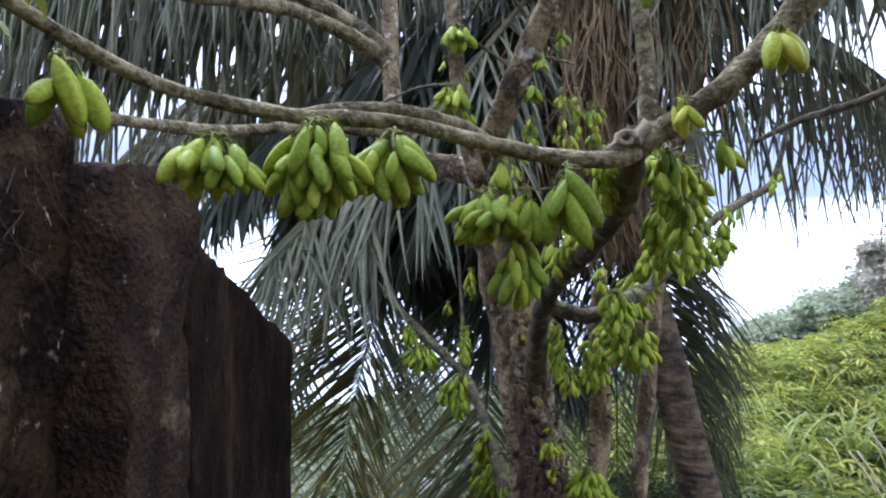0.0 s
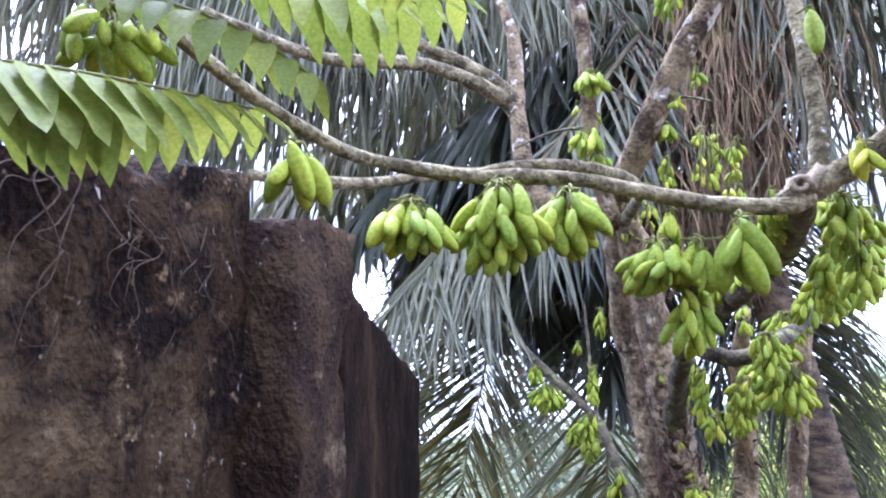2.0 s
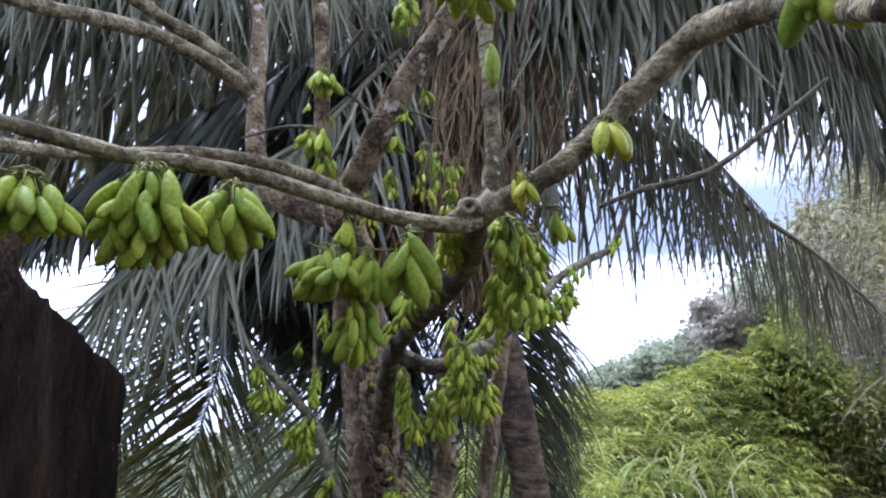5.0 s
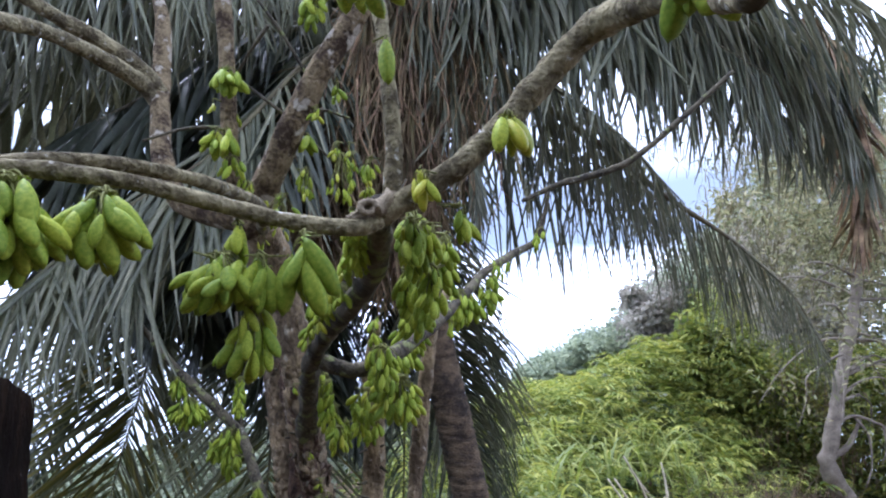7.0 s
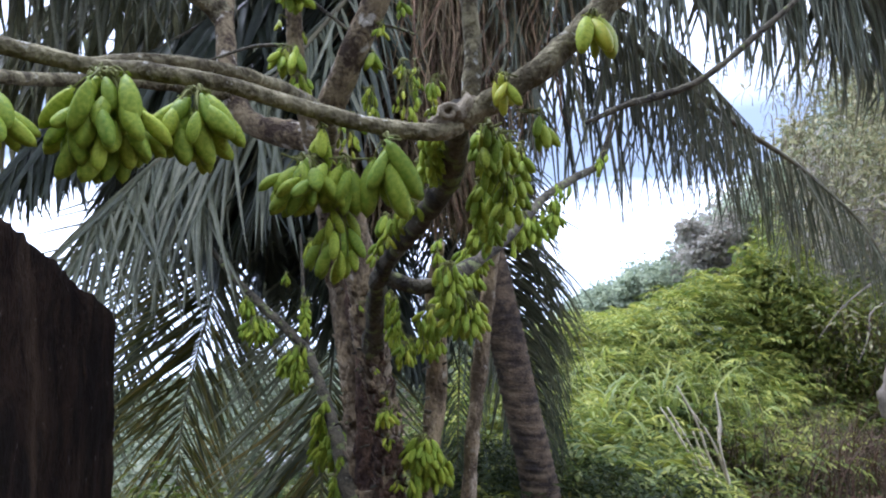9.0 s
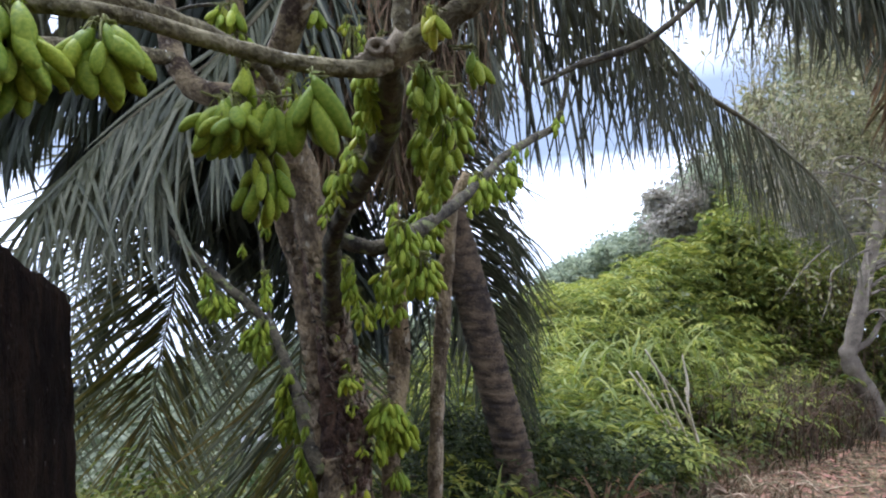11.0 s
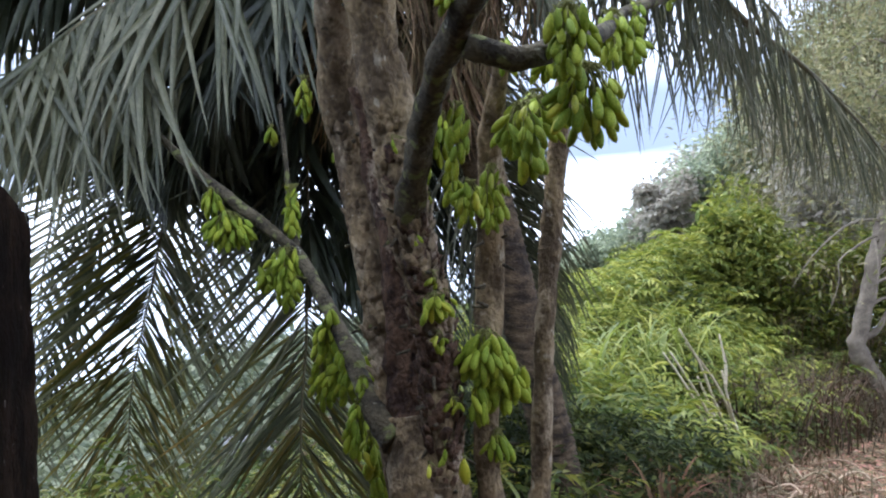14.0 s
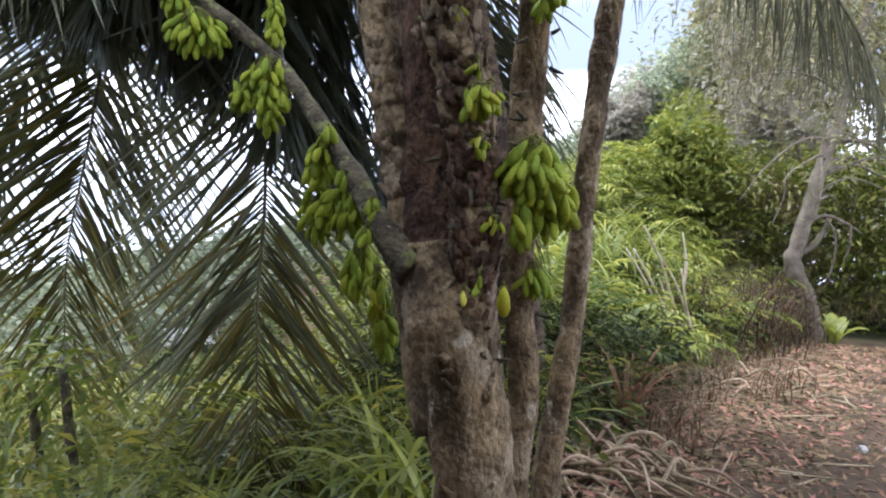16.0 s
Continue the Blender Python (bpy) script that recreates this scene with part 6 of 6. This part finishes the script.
def build_ridge_wood():
    """Dense wood, haze put into its leaf colours, that climbs along the ridge from the bank's end to the path."""
    g = np.random.default_rng(66)
    N = 1500
    az, d = g.uniform(19.5, 46, N), g.uniform(33, 40, N)
    top = np.interp(az, (19.5, 22.5, 24.6, 26.2, 27.6, 28.5, 29.8, 31.5, 33.2, 37, 38.5, 42, 46), (-4.6, -3.0, -1.2, -1.7, 0.2, 2.0, 3.4, 4.9, 5.8, 9.0, 12.5, 16, 18))
    el = np.radians(-7 + (top + 7) * g.uniform(0, 1, N) ** 0.6 + 0.35 * np.sin(az * 5.1))
    x, y = 0.25 + d * np.sin(np.radians(az)), 0.3 + d * np.cos(np.radians(az))
    P = np.stack([x, y, 2.0 + d * np.tan(el)], 1)
    red = (az > 27.8) & (az < 32.5) & (g.uniform(size=N) < 0.7)
    olive = (az > 35) & (g.uniform(size=N) < 0.6)
    for k, (name, mat, label, pick) in enumerate((("ridge_wood", M_FARTREE, "grey-green wood along the ridge, haze put into its leaf colour", ~red & ~olive), ("russet_wood", M_REDTREE, "russet-tinged tree crowns on the ridge", red), ("olive_wood", M_OLIVE, "olive-green tree crowns behind the path", olive))):
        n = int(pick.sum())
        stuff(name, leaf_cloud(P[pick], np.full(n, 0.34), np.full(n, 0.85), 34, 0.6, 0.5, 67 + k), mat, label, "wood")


build_ridge_wood()


def build_path_tree():
    x, y = 13.2, 14.55
    z0 = float(ground_z(x, y)) - 0.2
    t = empty("crooked_tree", "crooked pale-barked small tree beside the path", "tree", at=(x, y, z0))
    limb("trunk", t, [(0.75, 0, 0), (0.55, 0, 0.9), (-0.15, 0, 2.1), (-0.05, 0, 2.7), (0.45, 0, 4.7), (0.8, 0, 5.9), (1.3, 0, 8.3), (1.8, 0, 11.0)], [0.26, 0.22, 0.22, 0.18, 0.16, 0.14, 0.1, 0.05], M_PALEBARK, "pale crooked trunk", per=8, seg=10, knob=0.25, grain=3)
    limb("branch", t, [(0.0, 0, 2.4), (0.35, -0.1, 2.65), (0.75, -0.1, 3.3)], [0.10, 0.07, 0.04], M_PALEBARK, per=5, seg=7)
    for pts, rad in (([(-0.1, 0, 2.9), (0.35, -0.2, 3.36), (1.0, -0.3, 3.2), (1.6, -0.3, 2.9)], 0.05), ([(0.45, -0.2, 3.36), (0.75, -0.3, 2.9), (0.8, -0.3, 2.2), (0.6, -0.3, 1.7)], 0.035), ([(1.2, -0.3, 3.1), (1.25, -0.3, 2.6), (1.1, -0.3, 2.2)], 0.03)):
        limb("branch", t, pts, [rad, rad * 0.75, rad * 0.35], M_PALEBARK, "bare drooping branch", per=6, seg=6)
    r = random.Random(4)
    for i in range(26):
        s = r.uniform(3.4, 9.5)
        p = [Vector((-0.3 + s * 0.18, 0, s))]
        d = Vector((r.choice((-1, 1, 1)) * r.uniform(0.4, 1.1), r.uniform(-0.6, 0.4), r.uniform(-0.1, 0.6)))
        for k in range(5):
            p.append(p[-1] + d * 0.55 + Vector((r.gauss(0, 0.14), 0, -0.16 * k)))
        limb("branch", t, p, [0.045, 0.025, 0.008], M_PALEBARK, per=4, seg=5)
    c = [(1.0 + r.gauss(0, 2.0), r.gauss(0, 1.0), 8.2 + r.gauss(0, 2.0)) for i in range(240)]
    child("crown", mesh_of("crown", *leaf_cloud(c, np.full(240, 0.2), np.full(240, 0.6), 22, 0.6, 0.3, 3), M_OLIVE), t, None, "sparse olive crown of small leaves")


build_path_tree()


M_FALLEN = material("fallen_dry_stalks", (0.47, 0.365, 0.23), 0.85, (3, 40), (0.20, 0.14, 0.085), 0.5, 0.2, per_object=0.3)
M_STALKDRY = material("bleached_stalk", (0.66, 0.58, 0.43), 0.8, (3, 40), (0.42, 0.35, 0.24), 0.5, 0.2)


def build_stalks():
    x, y = 5.17, 7.87
    z0 = float(ground_z(x, y))
    t = empty("dry_stalks", "fan of tall bleached dry stalks at the foot of the bank", "dead plant", at=(x, y, z0))
    for run in ([(-0.27, -1.22), (-0.52, -0.75), (-0.83, -0.17), (-1.09, 0.23)], [(-0.22, -1.17), (-0.44, -0.75), (-0.71, -0.24), (-1.0, 0.23)], [(-0.03, -1.45), (-0.22, -0.98), (-0.47, -0.38), (-0.62, 0.06), (-0.85, 0.48)], [(-0.28, -1.18), (-0.4, -0.83), (-0.55, -0.38), (-0.66, -0.07)], [(0.19, -1.99), (0.01, -1.41), (-0.21, -0.7), (-0.41, -0.18), (-0.77, 0.32)], [(-0.4, -0.18), (-0.36, 0.05), (-0.4, 0.41)], [(-0.06, -1.3), (-0.15, -0.92), (-0.28, -0.43), (-0.34, -0.02)]):
        limb("stalk", t, [(px, 0.05 * k, pz - z0) for k, (px, pz) in enumerate(run)], [0.019, 0.017, 0.010], M_STALKDRY, per=5, seg=6, knob=0.1)


build_stalks()


def build_rosette(name, label, x, y, z, n, length, width, mat, seed, category="plant"):
    """A plant of long arching leaves from one root, each leaf a part."""
    r = random.Random(seed)
    t = empty(name, label, category, at=(x, y, z))
    for i in range(n):
        az, up = r.uniform(0, 6.28), r.uniform(0.7, 1.35)
        verts, faces, p, L = [], [], Vector((0, 0, 0)), length * r.uniform(0.7, 1.1)
        out, sd = Vector((math.cos(az), math.sin(az), 0)), Vector((-math.sin(az), math.cos(az), 0))
        for k in range(8):
            tt = k / 7
            w = width * math.sin(math.pi * (0.12 + 0.88 * tt)) * 0.5
            verts += [p - sd * w + Vector((0, 0, w * 0.4)), p, p + sd * w + Vector((0, 0, w * 0.4))]
            e = up - 1.5 * tt * tt
            p = p + (out * math.cos(e) + Vector((0, 0, 1)) * math.sin(e)) * (L / 7)
        for k in range(7):
            for j in (0, 1):
                a = 3 * k + j
                faces.append((a, a + 3, a + 4, a + 1))
        child("leaf", mesh_of("leaf", verts, faces, mat), t)
    return t


build_rosette("rosette_plant", "bright yellow-green rosette plant beside the path", 12.9, 13.0, float(ground_z(12.9, 13.0)), 8, 0.95, 0.26, M_FANGRASS, 3)
for i, (x, y) in enumerate(((-1.2, 4.9), (-0.6, 4.9), (-1.0, 5.6), (-1.6, 5.8), (-2.4, 5.4), (0.8, 5.2), (1.6, 5.3), (-0.9, 6.4), (-2.9, 6.8), (-1.9, 7.4), (-0.35, 5.7), (0.55, 5.8), (-1.5, 5.2), (-0.6, 6.2), (-2.0, 6.3))):
    build_rosette("grass_clump", "clump of broad arching green grass", x, y, float(ground_z(x, y)) - 0.02, 26, 0.95, 0.045, M_GRASS, 60 + i, "grass")


def build_small_palms():
    """Two thin stems with a tuft of leaves, below the tree."""
    for x, y, top, seed in ((-1.45, 6.6, -0.4, 1), (-1.2, 6.4, -0.15, 2)):
        z0 = float(ground_z(x, y)) - 0.1
        t = empty("sapling", "thin dark-stemmed sapling with a leafy tuft", "sapling", "saplings below the tree", at=(x, y, z0))
        h = top - z0
        limb("stem", t, [(0.02, 0, 0), (0, 0, h * 0.5), (-0.03, 0, h)], [0.045, 0.038, 0.03], M_TWIG, per=6, seg=8)
        r = random.Random(seed)
        c = [(r.gauss(0, 0.22), r.gauss(0, 0.22), h + r.gauss(0, 0.18)) for k in range(16)]
        child("crown", mesh_of("crown", *leaf_cloud(c, np.full(16, 0.12), np.full(16, 0.2), 9, 0.5, 0.3, seed), M_BUSH), t)


build_small_palms()


def build_house():
    x, y, z = -1.15, 17.8, -4.05
    t = empty("house", "small far-off house with grey metal roof", "house", at=(x, y, z))
    bm = bmesh.new()
    bmesh.ops.create_cube(bm, size=1, matrix=Matrix.Translation((0, 0, 0.35)) @ Matrix.Diagonal((0.9, 0.8, 0.9, 1)))
    child("wall", from_bm("house_wall", bm, M_HOUSE, False), t)
    verts, faces = [], []
    for k in range(25):
        u = -0.6 + 1.2 * k / 24
        zz = 0.012 * (k % 2)
        verts += [(u, -0.55, 0.72 + zz), (u, 0.0, 0.98 + zz), (u, 0.55, 0.72 + zz)]
    for k in range(24):
        for j in (0, 1):
            a = 3 * k + j
            faces.append((a, a + 3, a + 4, a + 1))
    roof = child("roof", mesh_of("roof", verts, faces, M_ROOF, False), t)
    solid = roof.modifiers.new("thick", "SOLIDIFY")
    solid.thickness = 0.02


build_house()


M_DRYFERN = material("withered_fern", (0.26, 0.16, 0.08), 0.85, (3, 30), (0.14, 0.07, 0.035), 0.6, 0.2, per_object=0.4, translucent=0.2)
M_WEED = material("bright_weed_leaves", (0.175, 0.215, 0.05), 0.5, (0.5, 9), (0.085, 0.11, 0.025), 0.6, 0, per_island=0.45, translucent=0.3, specular=0.3)


def build_weeds():
    """Broad-leaved weeds crowding the foot of the bank next to the palm."""
    g = np.random.default_rng(131)
    N = 330
    a, w = g.uniform(2.0, 4.4, N), g.uniform(0.05, 1.2, N)
    x, y = from_bank(a, w)
    z = ground_z(x, y) + g.uniform(0.0, 0.75, N) * (0.6 + 0.7 * w)
    stuff("foot_weeds", sprays(np.stack([x, y, z], 1), 0.5, 0.15, 7, 1.2, 1.6, 0.36, 132), M_WEED, "bright broad-leaved weeds at the foot of the bank", "weeds")


build_weeds()


def build_dry_fern():
    for i, (x, y, n) in enumerate(((2.95, 6.05, 16), (3.4, 6.6, 16), (2.7, 5.75, 12), (1.0, 4.55, 6), (3.05, 6.85, 16), (3.2, 7.35, 18), (3.6, 7.75, 16))):
        build_rosette("dry_fern", "withered russet fern at the foot of the bank", x, y, float(ground_z(x, y)) - 0.02, int(n * 1.6), 0.75, 0.03, M_DRYFERN, 90 + i, "fern")


build_dry_fern()


def build_litter():
    g = np.random.default_rng(41)
    N = 22000
    a = g.uniform(0, 1, N) ** 1.2 * 15.8 - 2.8
    w = -np.abs(g.normal(size=N)) * (1.15 + 0.03 * a) + 0.15
    x, y = from_bank(a, w)
    s = g.uniform(0.016, 0.06, N) * (1 + 0.05 * a.clip(0))
    az = g.uniform(0, 6.28, N)
    ax = np.stack([np.cos(az), np.sin(az), g.normal(size=N) * 0.25], 1)
    sd = np.stack([-np.sin(az), np.cos(az), g.normal(size=N) * 0.4], 1)
    p = np.stack([x, y, ground_z(x, y) + g.uniform(0.012, 0.05, N)], 1)
    S = s[:, None]
    V = np.stack([p - ax * S, p + sd * S * 0.22 + np.array([0, 0, 0.3]) * S * 0.4, p + ax * S, p - sd * S * 0.22 + np.array([0, 0, 0.3]) * S * 0.4], 1).reshape(-1, 3)
    k = np.arange(N)[:, None] * 4
    F = np.concatenate([k + np.array([[0, 1, 2]]), k + np.array([[0, 2, 3]])])
    N2 = 1100
    a = g.uniform(-2.5, 12, N2)
    x, y = from_bank(a, -np.abs(g.normal(size=N2)) * 0.7 + 0.1)
    rep = np.stack([x, y, ground_z(x, y) + 0.02], 1)
    az, ln = g.uniform(0, 6.28, N2), g.uniform(0.08, 0.55, N2)
    way = np.stack([np.cos(az), np.sin(az), g.normal(size=N2) * 0.12], 1) * ln[:, None]
    thick = np.stack([-np.sin(az), np.cos(az), np.full(N2, 0.6)], 1) * g.uniform(0.004, 0.011, N2)[:, None]
    low = np.array([0, 0, -0.015])
    far = rep + way
    far[:, 2] = ground_z(far[:, 0], far[:, 1]) + 0.02 + np.abs(g.normal(size=N2)) * 0.05
    T = np.stack([rep - thick, rep + thick, rep + low, far - thick * 0.5, far + thick * 0.5, far + low * 0.5], 1).reshape(-1, 3)
    k6 = np.arange(N2)[:, None] * 6
    TF = np.concatenate([k6 + np.array([q]) for q in ((0, 1, 4, 3), (1, 2, 5, 4), (2, 0, 3, 5))])
    stuff("fallen_twigs", (T.tolist(), TF.tolist()), M_FALLEN, "bleached dry twigs and stems lying on the litter", "twigs")
    stuff("leaf_litter", (V.tolist(), F.tolist()), M_LITTER, "dry brown fallen leaves on the earth", "leaf litter")


build_litter()


HEAPS = ((1.87, 4.6), (4.7, 7.3), (5.3, 6.9))


def leaf_heap(x, y, n, length, spread, seed):
    """A heap of bleached, curling dry leaf strips on the earth."""
    r = random.Random(seed)
    t = empty("dry_leaf_heap", "heap of bleached curling dry palm strips on earth", "leaf litter", at=(x, y, float(ground_z(x, y))))
    for i in range(n):
        az = r.uniform(0, 6.28)
        u = Vector((math.cos(az), math.sin(az), 0))
        o = Vector((r.gauss(0, spread), r.gauss(0, spread), r.uniform(0.02, 0.10)))
        L = length * r.uniform(0.5, 1.1)
        bend = Vector((-u.y, u.x, 0)) * r.gauss(0, 0.25) * L
        pts = [o, o + u * L * 0.5 + bend * 0.5 + Vector((0, 0, r.uniform(0.0, 0.12))), o + u * L + bend]
        end = pts[2]
        end.z = float(ground_z(x + end.x, y + end.y)) - float(ground_z(x, y)) + r.uniform(0.0, 0.04)
        limb("dry_strip", t, pts, [0.014, 0.012, 0.005], M_FALLEN, per=4, seg=4, knob=0.15)


leaf_heap(HEAPS[0][0], HEAPS[0][1], 46, 0.5, 0.16, 1)
leaf_heap(HEAPS[1][0], HEAPS[1][1], 40, 0.6, 0.25, 2)
leaf_heap(HEAPS[2][0], HEAPS[2][1], 26, 0.6, 0.4, 3)


def build_stones():
    r = random.Random(9)
    for x, y in ((4.15, 4.75), (3.95, 4.8), (4.35, 4.3), (3.4, 4.0), (5.2, 5.6)):
        bm = bmesh.new()
        bmesh.ops.create_icosphere(bm, subdivisions=2, radius=r.uniform(0.03, 0.06))
        for v in bm.verts:
            v.co *= 1 + 0.35 * noise.noise(v.co * 30 + Vector((x, y, 0)))
            v.co.z *= 0.7
        ob = new("stone", from_bm("stone", bm, M_STONE))
        ob.location = (x, y, float(ground_z(x, y)) + 0.02)
        tagged(ob, "small pale stone lying on the earth", "stone", "stones on the path")


build_stones()
